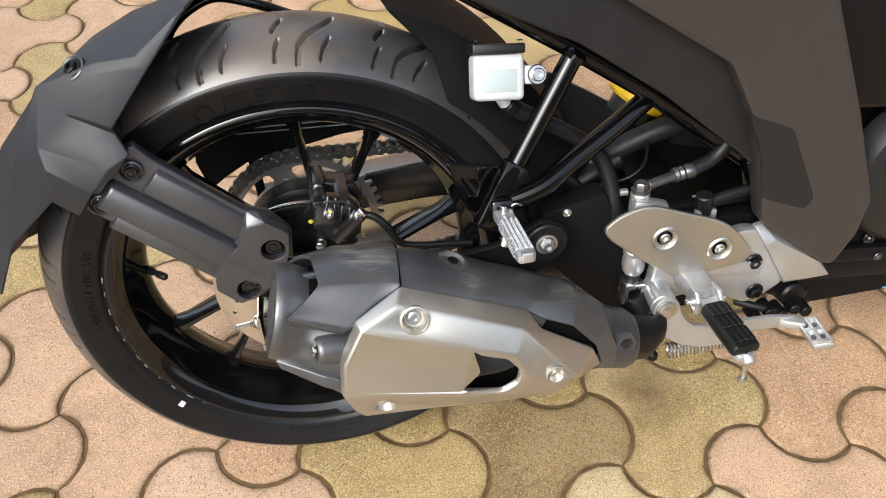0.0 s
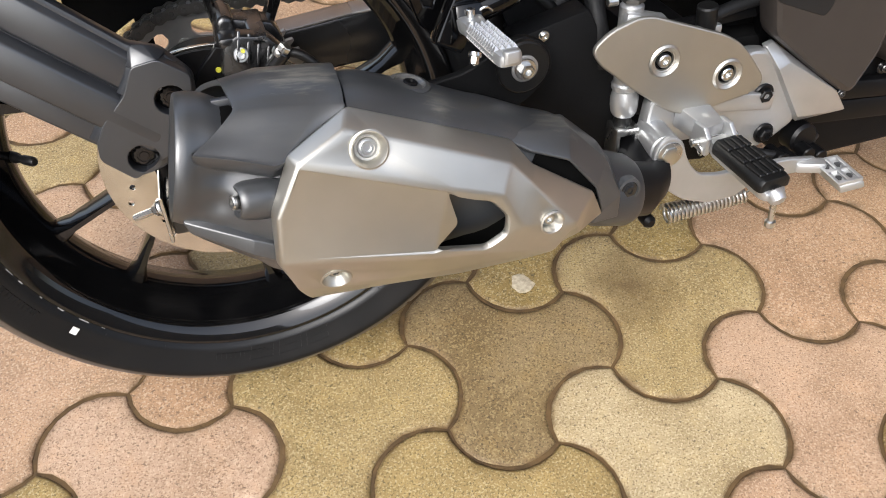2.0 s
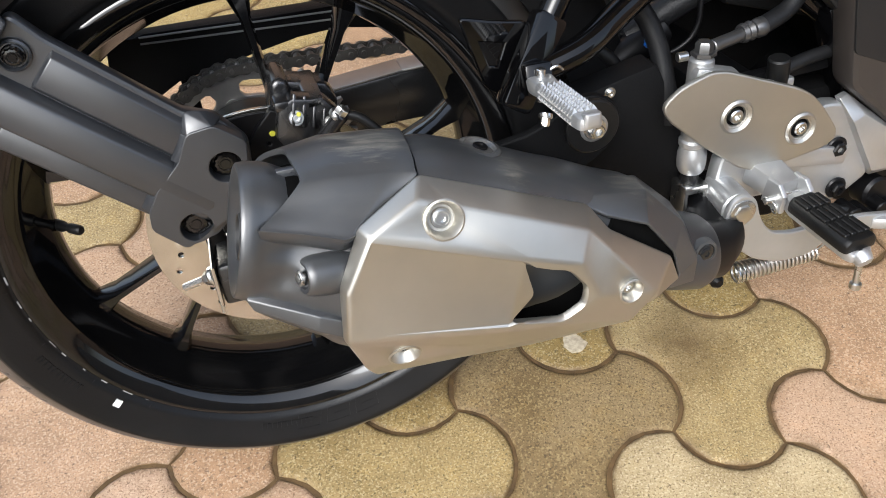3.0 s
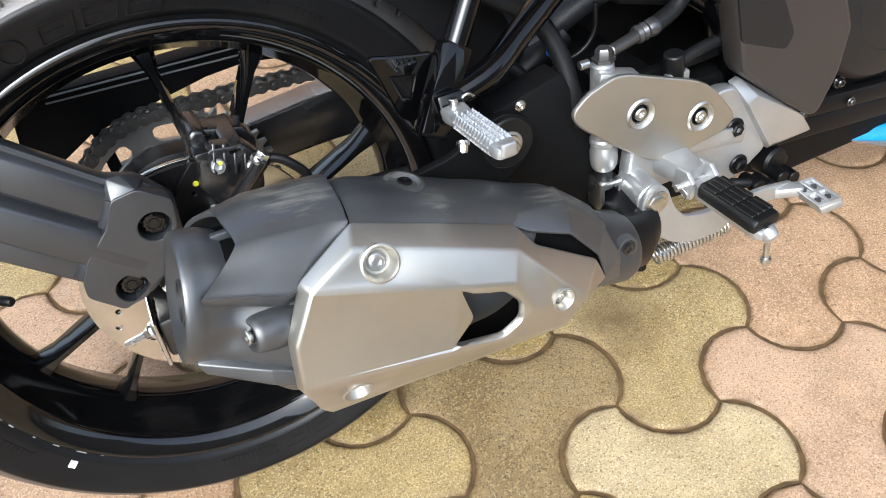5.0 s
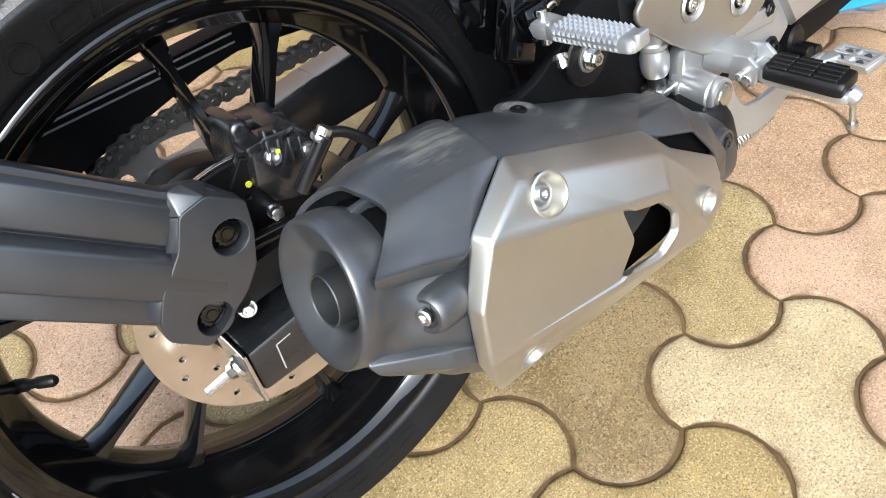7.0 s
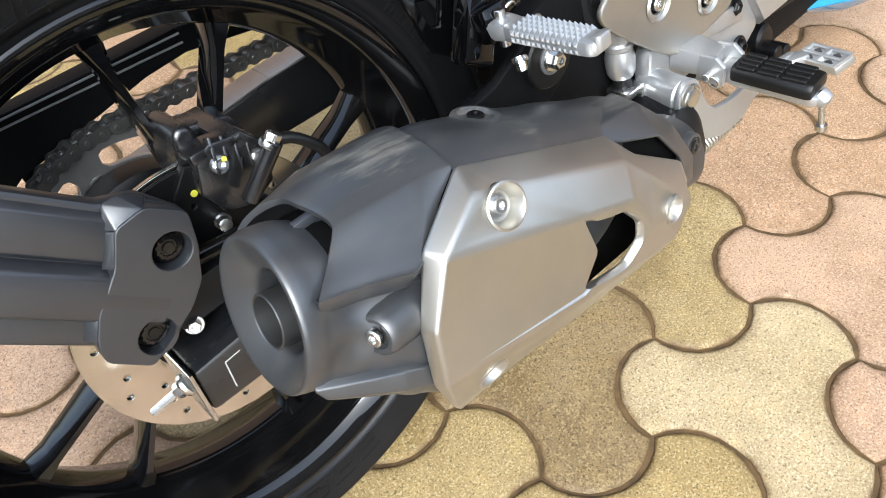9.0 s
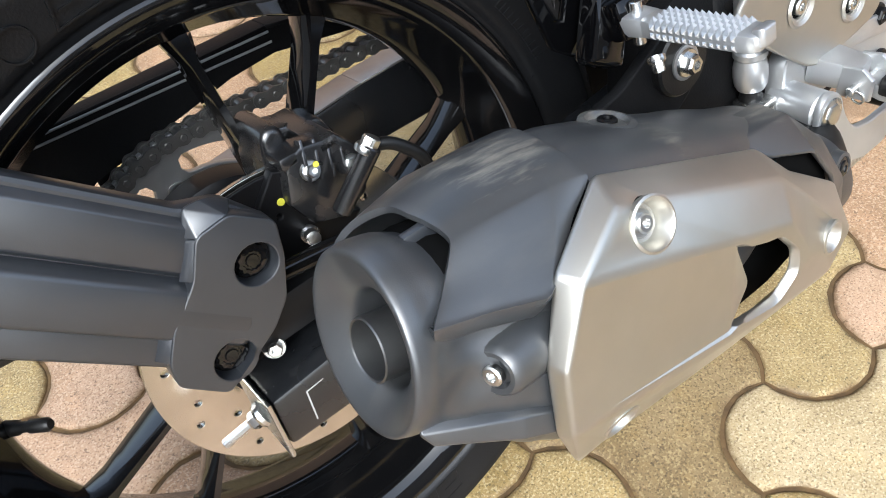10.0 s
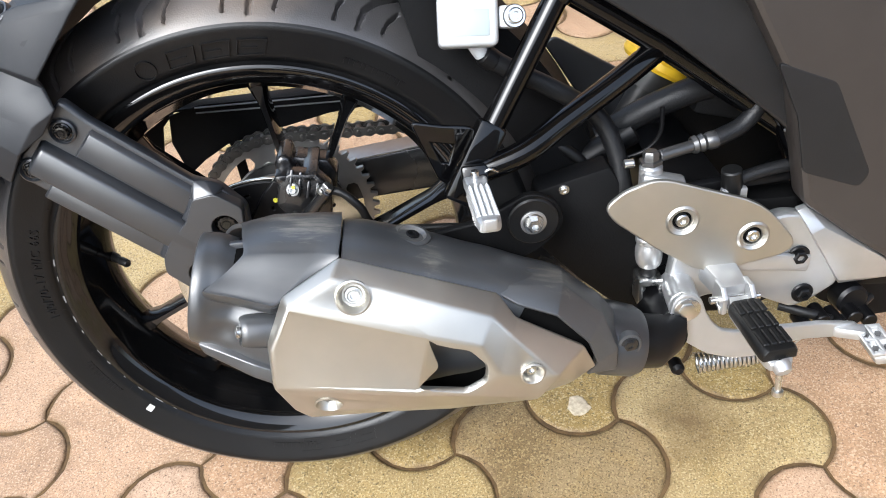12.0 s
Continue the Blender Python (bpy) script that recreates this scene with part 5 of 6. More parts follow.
# hanger of the peg
beam("peg_hanger", (0.426, -0.150, 0.314), (0.432, -0.188, 0.308), 0.034, 0.024, M_CAST, foot, bevel=0.004, w2=0.024, h2=0.022)
for k in (-1, 1):
    plate("peg_lug", [(-0.012, -0.010), (0.012, -0.010), (0.014, 0.006), (0.006, 0.013), (-0.008, 0.012)], 0, 0.005, M_CAST, foot, bevel=0.0012,
          frame_=lambda x, z, d, k=k: Vector((0.431 + k * 0.013 + d, -0.188 - x, 0.307 + z)))
rod("peg_pin", (0.408, -0.190, 0.305), (0.455, -0.190, 0.305), 0.0035, M_ZINC, foot)
hose("peg_return_spring", [(0.412 + 0.0012 * i, -0.192 + 0.006 * math.cos(i * 1.1), 0.298 + 0.006 * math.sin(i * 1.1)) for i in range(18)], 0.0009, M_ZINC, foot, n=3)
# peg
pb, pe = Vector((0.432, -0.196, 0.306)), Vector((0.440, -0.274, 0.302))
px, py, pz = basis(pe - pb)
bm = bmesh.new()
ring_loft(bm, [[pb + (pe - pb) * t + px * a * w + py * b * h + py * dz for a, b in ((-1, -1), (1, -1), (1, 1), (-1, 1))] for t, w, h, dz in ((-0.02, 0.009, 0.007, -0.002), (0.12, 0.012, 0.006, -0.004), (0.95, 0.0125, 0.005, -0.007), (1.03, 0.0095, 0.004, -0.008))])
peg = part("footpeg", bm, M_CAST, foot, "alloy footpeg core", bevel=0.002)
bm = bmesh.new()
rr = []
for t, w in ((0.10, 0.013), (0.14, 0.0145), (0.92, 0.0165), (0.985, 0.015)):
    rr.append([pb + (pe - pb) * t + px * a * w + py * b for a, b in ((-1, -0.004), (1, -0.004), (1.0, 0.004), (0.75, 0.0085), (-0.75, 0.0085), (-1.0, 0.004))])
ring_loft(bm, rr)
part("peg_rubber", bm, M_PEGRUB, peg, "black ribbed rubber footpeg pad", bevel=0.002)
for i, a in enumerate((-0.66, -0.22, 0.22, 0.66)):
    for t0, t1 in ((0.16, 0.36), (0.39, 0.62), (0.65, 0.90)):
        w = 0.0155
        bm = bmesh.new()
        beam_into(bm, pb + (pe - pb) * t0 + px * a * w + py * 0.0088, pb + (pe - pb) * t1 + px * a * w + py * 0.0088, 0.0052, 0.0034, py)
        part("rubber_rib", bm, M_PEGRUB, peg, bevel=0.0008, seg=1)
lathe("peg_end", [(0, 0.0075), (0.004, 0.0082), (0.009, 0.0070), (0.011, 0.004)], pe + Vector((0, 0.002, -0.006)), Vector((0.1, -0.8, -0.55)), M_CAST, foot, seg=16)
lathe("feeler_screw", [(0, 0.0030), (0.030, 0.0027), (0.0305, 0.0048), (0.035, 0.0048), (0.037, 0.0026)], Vector((0.439, -0.276, 0.300)), Vector((0.0, -0.06, -1)), M_ZINC, foot, "silver banking feeler screw", 10)

# brake pedal: pivot boss, curled plate, arm and tread
rod("pedal_boss", (0.392, -0.140, 0.297), (0.388, -0.184, 0.297), 0.0155, M_CAST, foot, seg=28)
bolt("pivot_bolt", (0.388, -0.190, 0.297), (0, -1, 0), 0.0085, M_ZINC, foot, "silver pivot bolt", h=0.003, socket=False)
pedal_out = [(0.374, 0.296), (0.377, 0.308), (0.388, 0.314), (0.400, 0.306), (0.405, 0.290), (0.412, 0.277), (0.423, 0.265), (0.445, 0.260), (0.480, 0.261), (0.520, 0.260), (0.556, 0.254), (0.555, 0.243), (0.505, 0.246), (0.484, 0.243), (0.467, 0.232), (0.438, 0.232), (0.411, 0.242), (0.389, 0.260), (0.377, 0.278)]
pedal = plate("brake_pedal", [(x, z) for x, z in pedal_out], -0.186, 0.006, M_CAST, bike, "silver alloy rear brake pedal", bevel=0.0018, smooth_pts=0.006)
bm = bmesh.new()
beam_into(bm, (0.535, -0.184, 0.249), (0.560, -0.198, 0.251), 0.014, 0.012)
part("pedal_arm", bm, M_CAST, pedal, bevel=0.003)
pad_c = [(0.552, -0.186, 0.250), (0.572, -0.196, 0.258), (0.570, -0.240, 0.257), (0.550, -0.232, 0.249)]
bm = bmesh.new()
nrm = (Vector(pad_c[1]) - Vector(pad_c[0])).cross(Vector(pad_c[2]) - Vector(pad_c[1])).normalized()
nrm = nrm if nrm.z > 0 else -nrm
ring_loft(bm, [[Vector(p) - nrm * 0.010 for p in pad_c], [Vector(p) for p in pad_c]])
part("pedal_tread", bm, M_CAST, pedal, "cast pedal tread with raised blocks", bevel=0.003)


def on_pad(u, v, h):
    a = Vector(pad_c[0]).lerp(Vector(pad_c[1]), u); b = Vector(pad_c[3]).lerp(Vector(pad_c[2]), u)
    return a.lerp(b, v) + nrm * h


for u0, v0, u1, v1 in ((0.08, 0.04, 0.08, 0.96), (0.5, 0.04, 0.5, 0.96), (0.92, 0.04, 0.92, 0.96), (0.08, 0.07, 0.92, 0.07), (0.08, 0.5, 0.92, 0.5), (0.08, 0.93, 0.92, 0.93)):
    beam("tread_bar", on_pad(u0, v0, 0.0014), on_pad(u1, v1, 0.0014), 0.0034, 0.0040, M_CAST, pedal, up=nrm, bevel=0.0008)
# dark grey chips put the shade of the four pockets into colour
for u in (0.29, 0.71):
    for v in (0.285, 0.715):
        lathe("tread_pocket", [(0, 0.0042), (0.0006, 0.0040)], on_pad(u, v, 0.0), nrm, M_DKST, pedal, "", 4)
# return spring
s0, s1 = Vector((0.413, -0.158, 0.2025)), Vector((0.503, -0.160, 0.2060))
sx, sy_, sz = basis(s1 - s0)
pts = [s0 + (s1 - s0) * (i / 220) + (sx * math.cos(i * 2 * math.pi / 11) + sy_ * math.sin(i * 2 * math.pi / 11)) * (0.0098 - 0.0026 * (i / 220)) for i in range(221)]
bm = bmesh.new()
sweep_into(bm, pts, 0.0016, 6)
part("return_spring", bm, M_ZINC, pedal, "zinc coil return spring")
rod("spring_hook", s1, (0.520, -0.170, 0.236), 0.0012, M_ZINC, pedal, seg=8)
lathe("spring_anchor", [(0, 0.007), (0.012, 0.007), (0.016, 0.004)], (0.394, -0.150, 0.200), (0, -1, 0), M_SATIN, pedal, seg=14)

# master cylinder with clevis
mcx = Vector((0.366, -0.136, 0.330))
lathe("master_cylinder", [(-0.015, 0.0075), (-0.0135, 0.0105), (-0.010, 0.0122), (-0.004, 0.0130), (0.004, 0.0130), (0.009, 0.0118), (0.012, 0.0112), (0.014, 0.0128), (0.018, 0.0128), (0.020, 0.0112), (0.070, 0.0112), (0.092, 0.0105), (0.095, 0.008)], mcx, (-0.02, 0.0, 1), M_CAST, bike, "silver rear brake master cylinder", 28)
mcyl = bpy.data.objects["master_cylinder"]
lathe("dust_boot", [(-0.014, 0.009), (-0.010, 0.009), (-0.006, 0.0075), (-0.002, 0.009), (0.004, 0.0075)], mcx + Vector((0, 0, -0.020)), (0, 0, 1), M_PEGRUB, mcyl, "black rubber boot", 20)
bm = bmesh.new()
box_into(bm, (0.353, -0.152, 0.276), (0.358, -0.128, 0.304)); box_into(bm, (0.372, -0.152, 0.276), (0.377, -0.128, 0.304)); box_into(bm, (0.353, -0.152, 0.300), (0.377, -0.128, 0.308))
part("clevis", bm, M_ZINC, mcyl, "zinc clevis fork", bevel=0.002)
rod("clevis_pin", (0.365, -0.158, 0.282), (0.365, -0.122, 0.282), 0.006, M_ZINC, mcyl)
plate("clevis_lever", [(0.358, 0.275), (0.394, 0.276), (0.396, 0.292), (0.372, 0.291), (0.358, 0.289)], -0.140, 0.006, M_CAST, mcyl, smooth_pts=0.004)
bm = bmesh.new()
beam_into(bm, (0.354, -0.140, 0.414), (0.392, -0.146, 0.405), 0.018, 0.014)
part("cylinder_head", bm, M_CAST, mcyl, bevel=0.004)
lathe("banjo_bolt", [(0, 0.0105), (0.003, 0.0105), (0.0032, 0.0075), (0.010, 0.0075), (0.012, 0.006)], (0.362, -0.141, 0.428), (0, 0, 1), M_DKST, mcyl, "grey banjo bolt", 6)
rod("banjo_bolt_pin", (0.347, -0.141, 0.430), (0.338, -0.141, 0.430), 0.004, M_ZINC, mcyl)
rod("banjo_neck", (0.370, -0.139, 0.433), (0.405, -0.130, 0.435), 0.0055, M_DKST, mcyl)
lathe("hose_ferrule", [(0, 0.0075), (0.004, 0.0085), (0.006, 0.007), (0.010, 0.0085), (0.013, 0.007), (0.017, 0.0085), (0.022, 0.0085), (0.024, 0.0075)], (0.402, -0.130, 0.435), (1, 0.1, 0.12), M_DKST, mcyl, "crimped hose ferrule", 16)
hose("brake_line", [(0.424, -0.128, 0.438), (0.450, -0.123, 0.447), (0.468, -0.118, 0.468), (0.474, -0.112, 0.495), (0.470, -0.10, 0.53)], 0.0078, M_HOSE, mcyl, "black rubber brake hose")

# ---- passenger footpeg ----
ppb, ppe = Vector((0.203, -0.190, 0.450)), Vector((0.206, -0.261, 0.4535))
ax, ay, az = basis(ppe - ppb)
bm = bmesh.new()
ring_loft(bm, [[ppb + (ppe - ppb) * t + ax * a * w + ay * b * h for a, b in ((-1, -1), (1, -1), (1, 1), (-1, 1))] for t, w, h in ((-0.06, 0.0080, 0.0056), (0.10, 0.0092, 0.0052), (0.80, 0.0098, 0.0050), (0.96, 0.0090, 0.0050), (1.02, 0.0066, 0.0042))])
ppeg = part("passenger_footpeg", bm, M_CAST, bike, "folding silver alloy passenger footpeg with serrated faces", bevel=0.0025)
for side in (-1, 1):
    for row in range(4):
        for i in range(13):
            t = 0.14 + 0.058 * i
            if side < 0 and row in (0, 3):
                continue
            c = ppb + (ppe - ppb) * t
            if side > 0:
                base, n_, w_ = c + ay * 0.0050, ay, ax
                o = (-0.0069 + row * 0.0046)
            else:
                base, n_, w_ = c - ax * 0.0094, -ax, ay
                o = (-0.0066 + row * 0.0044)
            d_ = (ppe - ppb) * 0.026
            q = [base + w_ * (o + k * 0.0022) + d_ * l for k, l in ((-1, -1), (1, -1), (1, 1), (-1, 1))]
            if i == 0 and row == (0 if side > 0 else 1):
                bm = bmesh.new()
            vs = [bm.verts.new(p - n_ * 0.0006) for p in q] + [bm.verts.new(base + w_ * o + n_ * (0.0030 if side > 0 else 0.0014))]
            for k in range(4):
                bm.faces.new((vs[k], vs[(k + 1) % 4], vs[4]))
    tagged(part("serration", bm, M_CAST, ppeg, smooth=10), kind="stuff")
bm = bmesh.new()
ring_loft(bm, [[ppe + (ppe - ppb) * t + ax * a * w + ay * (b * h + 0.003) for a, b in ((-1, -1), (1, -1), (1, 1), (-1, 1))] for t, w, h in ((-0.05, 0.0060, 0.0040), (0.02, 0.0062, 0.0050), (0.045, 0.0045, 0.0045))])
part("peg_tip", bm, M_CAST, ppeg, bevel=0.002)
bm = bmesh.new()
beam_into(bm, ppb - ay * 0.010 + Vector((0, 0.012, 0)), ppb + ay * 0.012 + Vector((0, 0.018, 0)), 0.022, 0.014, (0, 1, 0))
part("peg_bracket", bm, M_GLOSS, ppeg, bevel=0.003)
bm = bmesh.new()
beam_into(bm, ppb - (ppe - ppb) * 0.20, ppb + (ppe - ppb) * 0.06, 0.021, 0.013, ay, 0.018, 0.011)
part("peg_root", bm, M_CAST, ppeg, "cast silver hinge root", bevel=0.003)
rod("hinge_pin", ppb - (ppe - ppb) * 0.10 - ay * 0.013, ppb - (ppe - ppb) * 0.10 + ay * 0.012, 0.0036, M_ZINC, ppeg)
bolt("peg_screw", ppb + Vector((-0.002, -0.006, -0.020)), (-0.3, -0.5, -0.8), 0.0036, M_ZINC, ppeg, "shiny peg screw", h=0.007)
hose("split_pin", [(0.205, -0.175, 0.452), (0.215, -0.18, 0.46), (0.222, -0.176, 0.455)], 0.0014, M_ZINC, ppeg)

# ---- frame ----
bm = bmesh.new()
sweep_into(bm, [Vector(p) for p in ((0.10, -0.085, 0.70), (0.287, -0.112, 0.588), (0.375, -0.105, 0.527), (0.500, -0.115, 0.432))], 0.0125, 14)
frame_rail = part("subframe", bm, M_GLOSS, bike, "gloss black tubular subframe")
rod("subframe_tube", (0.287, -0.120, 0.583), (0.214, -0.150, 0.468), 0.0105, M_GLOSS, frame_rail, "gloss black frame tube", 20)
bm = bmesh.new()
sweep_into(bm, spline([(0.377, -0.104, 0.520), (0.335, -0.122, 0.500), (0.285, -0.142, 0.478), (0.245, -0.158, 0.460), (0.205, -0.160, 0.448)], 5), 0.0110, 16)
part("subframe_tube", bm, M_GLOSS, frame_rail, "gloss black frame tube")
lathe("tube_end", [(-0.004, 0.0125), (0.002, 0.0125), (0.005, 0.009)], (0.287, -0.122, 0.583), (0.6, -0.1, 0.8), M_GLOSS, frame_rail, seg=16)
beam("peg_mount", (0.224, -0.148, 0.487), (0.186, -0.166, 0.426), 0.026, 0.018, M_GLOSS, frame_rail, "black peg mounting block", up=(0, 1, 0), bevel=0.004)
plate("gusset", [(0.156, 0.492), (0.180, 0.486), (0.205, 0.482), (0.212, 0.474), (0.190, 0.426), (0.174, 0.438)], -0.142, 0.005, M_GLOSS, frame_rail, holes=[[(0.168, 0.475), (0.191, 0.470), (0.184, 0.450), (0.176, 0.452)]], smooth_pts=0.003)
plate("silencer_hanger", [(0.150, 0.392), (0.202, 0.400), (0.226, 0.412), (0.250, 0.424), (0.272, 0.414), (0.278, 0.392), (0.262, 0.372), (0.240, 0.360), (0.190, 0.372)], -0.162, 0.008, M_DIMBLK, bike, "black hanger plate holding the silencer", bevel=0.002, smooth_pts=0.008)
hanger = bpy.data.objects["silencer_hanger"]
lathe("rubber_washer", [(-0.004, 0.0225), (0.003, 0.0225), (0.0045, 0.021), (0.0045, 0.010)], (0.251, -0.168, 0.400), (0, -1, 0), M_PEGRUB, hanger, "black rubber washer", 32)
lathe("steel_washer", [(0, 0.0115), (0.0015, 0.0115), (0.002, 0.0105)], (0.251, -0.1725, 0.400), (0, -1, 0), M_SPROCK, hanger, "", 24)
bolt("hanger_nut", (0.251, -0.1742, 0.400), (0, -1, 0), 0.0064, M_ZINC, hanger, "shiny flanged nut", h=0.008)
bolt("frame_screw", (0.2870, -0.127, 0.4030), (0, -1, 0), 0.0034, M_ZINC, frame_rail, "small silver screw", h=0.003, hexa=False)
# solid dark structure behind the footrest: main frame plates and engine rear
bm = bmesh.new()
ring_loft(bm, [[(x, y, z) for x, z in ((0.255, 0.352), (0.262, 0.404), (0.330, 0.420), (0.356, 0.372), (0.40, 0.372), (0.52, 0.366), (0.545, 0.27), (0.47, 0.235), (0.35, 0.25), (0.30, 0.30))] for y in (-0.125, -0.095)])
part("pivot_plate", bm, M_DIMBLK, frame_rail, "black frame pivot plate", bevel=0.004)
beam("frame_strut", (0.345, -0.122, 0.384), (0.510, -0.122, 0.392), 0.012, 0.012, M_SATIN, frame_rail, bevel=0.003)
beam("frame_strut", (0.490, -0.125, 0.450), (0.535, -0.132, 0.330), 0.026, 0.030, M_GLOSS, frame_rail, up=(0, 1, 0), bevel=0.006)
hose("cable", [(0.50, -0.13, 0.405), (0.47, -0.132, 0.402), (0.445, -0.135, 0.397), (0.432, -0.14, 0.394)], 0.006, M_HOSE, frame_rail)
rod("rubber_cap", (0.440, -0.138, 0.386), (0.437, -0.140, 0.412), 0.0095, M_PEGRUB, frame_rail, "black rubber cap", 16)
beam("cap_stalk", (0.428, -0.142, 0.388), (0.452, -0.142, 0.388), 0.008, 0.012, M_CAST, frame_rail, bevel=0.002)
bm = bmesh.new()
ring_loft(bm, [[(x, y, z) for x, z in ((0.42, 0.44), (0.44, 0.50), (0.50, 0.66), (0.62, 0.72), (0.95, 0.72), (0.95, 0.30), (0.70, 0.27), (0.62, 0.31), (0.56, 0.40))] for y in (-0.075, 0.09)])
part("engine_rear", bm, M_DIMBLK, bike, "dark engine and airbox behind the side panel", bevel=0.006)
bm = bmesh.new()
ring_loft(bm, [[(x, y, z) for x, z in ((0.56, 0.22), (0.55, 0.30), (0.60, 0.34), (0.95, 0.32), (0.95, 0.20), (0.62, 0.19))] for y in (-0.105, 0.10)])
crank = part("engine_case", bm, M_DIMBLK, bike, "black engine lower case", bevel=0.008)
rod("brake_switch", (0.571, -0.125, 0.249), (0.573, -0.148, 0.250), 0.0165, M_SATIN, crank, "round black rubber cap", 28, ch=0.003)
for k in range(5):
    rod("switch_stub", (0.520 + 0.016 * k, -0.140, 0.236 + 0.006 * (k % 2)), (0.520 + 0.016 * k, -0.165, 0.236 + 0.006 * (k % 2)), 0.0075, M_SATIN, crank, seg=12)
hose("drain_hose", [(0.50, -0.14, 0.25), (0.53, -0.155, 0.245), (0.56, -0.155, 0.235), (0.60, -0.13, 0.24)], 0.005, M_HOSE, crank)
beam("lower_rail", (0.585, -0.118, 0.288), (0.95, -0.110, 0.245), 0.016, 0.022, M_SATIN, crank, bevel=0.004)
beam("lower_rail", (0.575, -0.112, 0.262), (0.95, -0.105, 0.222), 0.018, 0.026, M_SATIN, crank, bevel=0.004)
for x, z in ((0.622, 0.283), (0.690, 0.275)):
    bolt("rail_screw", (x, -0.128, z), (0, -1, 0), 0.0036, M_DKST, crank, "", h=0.003, hexa=False)
bm = bmesh.new()
box_into(bm, (0.43, 0.055, 0.27), (0.66, 0.11, 0.46))
part("gearbox_case", bm, M_DIMBLK, crank, "black gearbox case behind the footrest", bevel=0.01)
# round engine cover
lathe("engine_cover", [(0, 0.098), (0.020, 0.096), (0.030, 0.088), (0.034, 0.074), (0.036, 0.060), (0.0345, 0.058), (0.036, 0.05), (0.036, 0.001)], (0.716, -0.108, 0.395), (0, -1, 0), M_PANELD, crank, "round satin black engine cover", 64)
for k in range(6):
    a = radians(60 * k + 128)
    bolt("cover_bolt", (0.716 + 0.104 * math.cos(a), -0.118, 0.395 + 0.104 * math.sin(a)), (0, -1, 0), 0.005, M_CAL, crank, "", h=0.005, hexa=False)
# blue belly pan
bm = bmesh.new()
rings = []
for x, z0, z1, y in ((0.695, 0.204, 0.212, -0.085), (0.74, 0.188, 0.209, -0.096), (0.81, 0.162, 0.204, -0.115), (0.95, 0.135, 0.19, -0.13), (1.10, 0.14, 0.19, -0.12)):
    rings.append([(x, y, z1), (x, y - 0.012, (z0 + z1) / 2), (x, y + 0.008, z0), (x, -y, z0), (x, -y, z1)])
ring_loft(bm, rings)
part("belly_pan", bm, M_BLUE, bike, "glossy blue belly pan tip", bevel=0.003)

# ---- side panels ----
dark_out = [(0.10, 0.705), (0.16, 0.668), (0.285, 0.605), (0.375, 0.542), (0.470, 0.462), (0.492, 0.440), (0.478, 0.500), (0.434, 0.577), (0.295, 0.665), (0.22, 0.76), (0.14, 0.78)]
plate("tail_side_panel", dark_out, -0.138, 0.018, M_PANELD, bike, "matte dark grey plastic tail side panel", bevel=0.003, smooth_pts=0.006)
side_out = [(0.292, 0.668), (0.431, 0.578), (0.474, 0.500), (0.488, 0.440), (0.500, 0.386), (0.558, 0.338), (0.594, 0.312), (0.612, 0.348), (0.618, 0.392), (0.574, 0.503), (0.512, 0.640), (0.47, 0.76), (0.32, 0.78)]
panel = plate("side_panel", side_out, -0.152, 0.030, M_PANEL, bike, "matt grey-brown painted side panel", bevel=0.006, smooth_pts=0.006)
plate("panel_inset", [(0.456, 0.518), (0.506, 0.496), (0.549, 0.408), (0.542, 0.395), (0.490, 0.416), (0.478, 0.470)], -0.1655, 0.004, M_PANELD, panel, "dark inset of the side panel", bevel=0.001, smooth_pts=0.005)
plate("air_shroud", [(0.585, 0.50), (0.535, 0.64), (0.50, 0.78), (0.95, 0.78), (0.95, 0.46), (0.70, 0.49)], -0.125, 0.03, M_SATIN, bike, "satin black shroud ahead of the side panel", bevel=0.006, smooth_pts=0.01)

# ---- brake fluid reservoir and hoses ----
RT = Matrix.Translation((0.211, -0.115, 0.570)) @ Matrix.Rotation(radians(-22), 4, "X") @ Matrix.Rotation(radians(4), 4, "Y")


def res_box(a, b):
    bm = bmesh.new()
    box_into(bm, a, b)
    bmesh.ops.transform(bm, matrix=RT, verts=bm.verts)
    return bm


bm = res_box((-0.0245, -0.016, -0.026), (0.0245, 0.016, 0.017))
res = part("brake_reservoir", bm, M_RES, bike, "translucent white brake fluid reservoir with black lid", bevel=0.005, seg=3)
bm = res_box((-0.0255, -0.017, 0.0175), (0.0255, 0.017, 0.027))
part("reservoir_lid", bm, M_PEGRUB, res, "black lid", bevel=0.002)
bm = res_box((-0.017, -0.0166, -0.018), (0.017, -0.0155, 0.003))
part("fluid_window", bm, M_FLUID, res, "visible fluid level", bevel=0.001)
for x in (-0.021, 0.021):
    bolt("lid_screw", RT @ Vector((x, -0.012, 0.029)), RT.to_3x3() @ Vector((0, 0, 1)), 0.0028, M_SATIN, res, h=0.0015, hexa=False, washer=False)
bm = res_box((0.025, -0.010, -0.012), (0.044, 0.004, 0.006))
part("reservoir_ear", bm, M_RES, res, bevel=0.003)
bolt("reservoir_bolt", RT @ Vector((0.038, -0.010, -0.003)), (0.1, -1, 0.4), 0.0065, M_ZINC, res, "silver mounting bolt", h=0.006, hexa=False)
rod("reservoir_spout", (0.214, -0.113, 0.548), (0.222, -0.112, 0.534), 0.007, M_RES, res)
rod("hose_clamp", (0.222, -0.112, 0.535), (0.232, -0.111, 0.526), 0.0098, M_SATIN, res, seg=14)
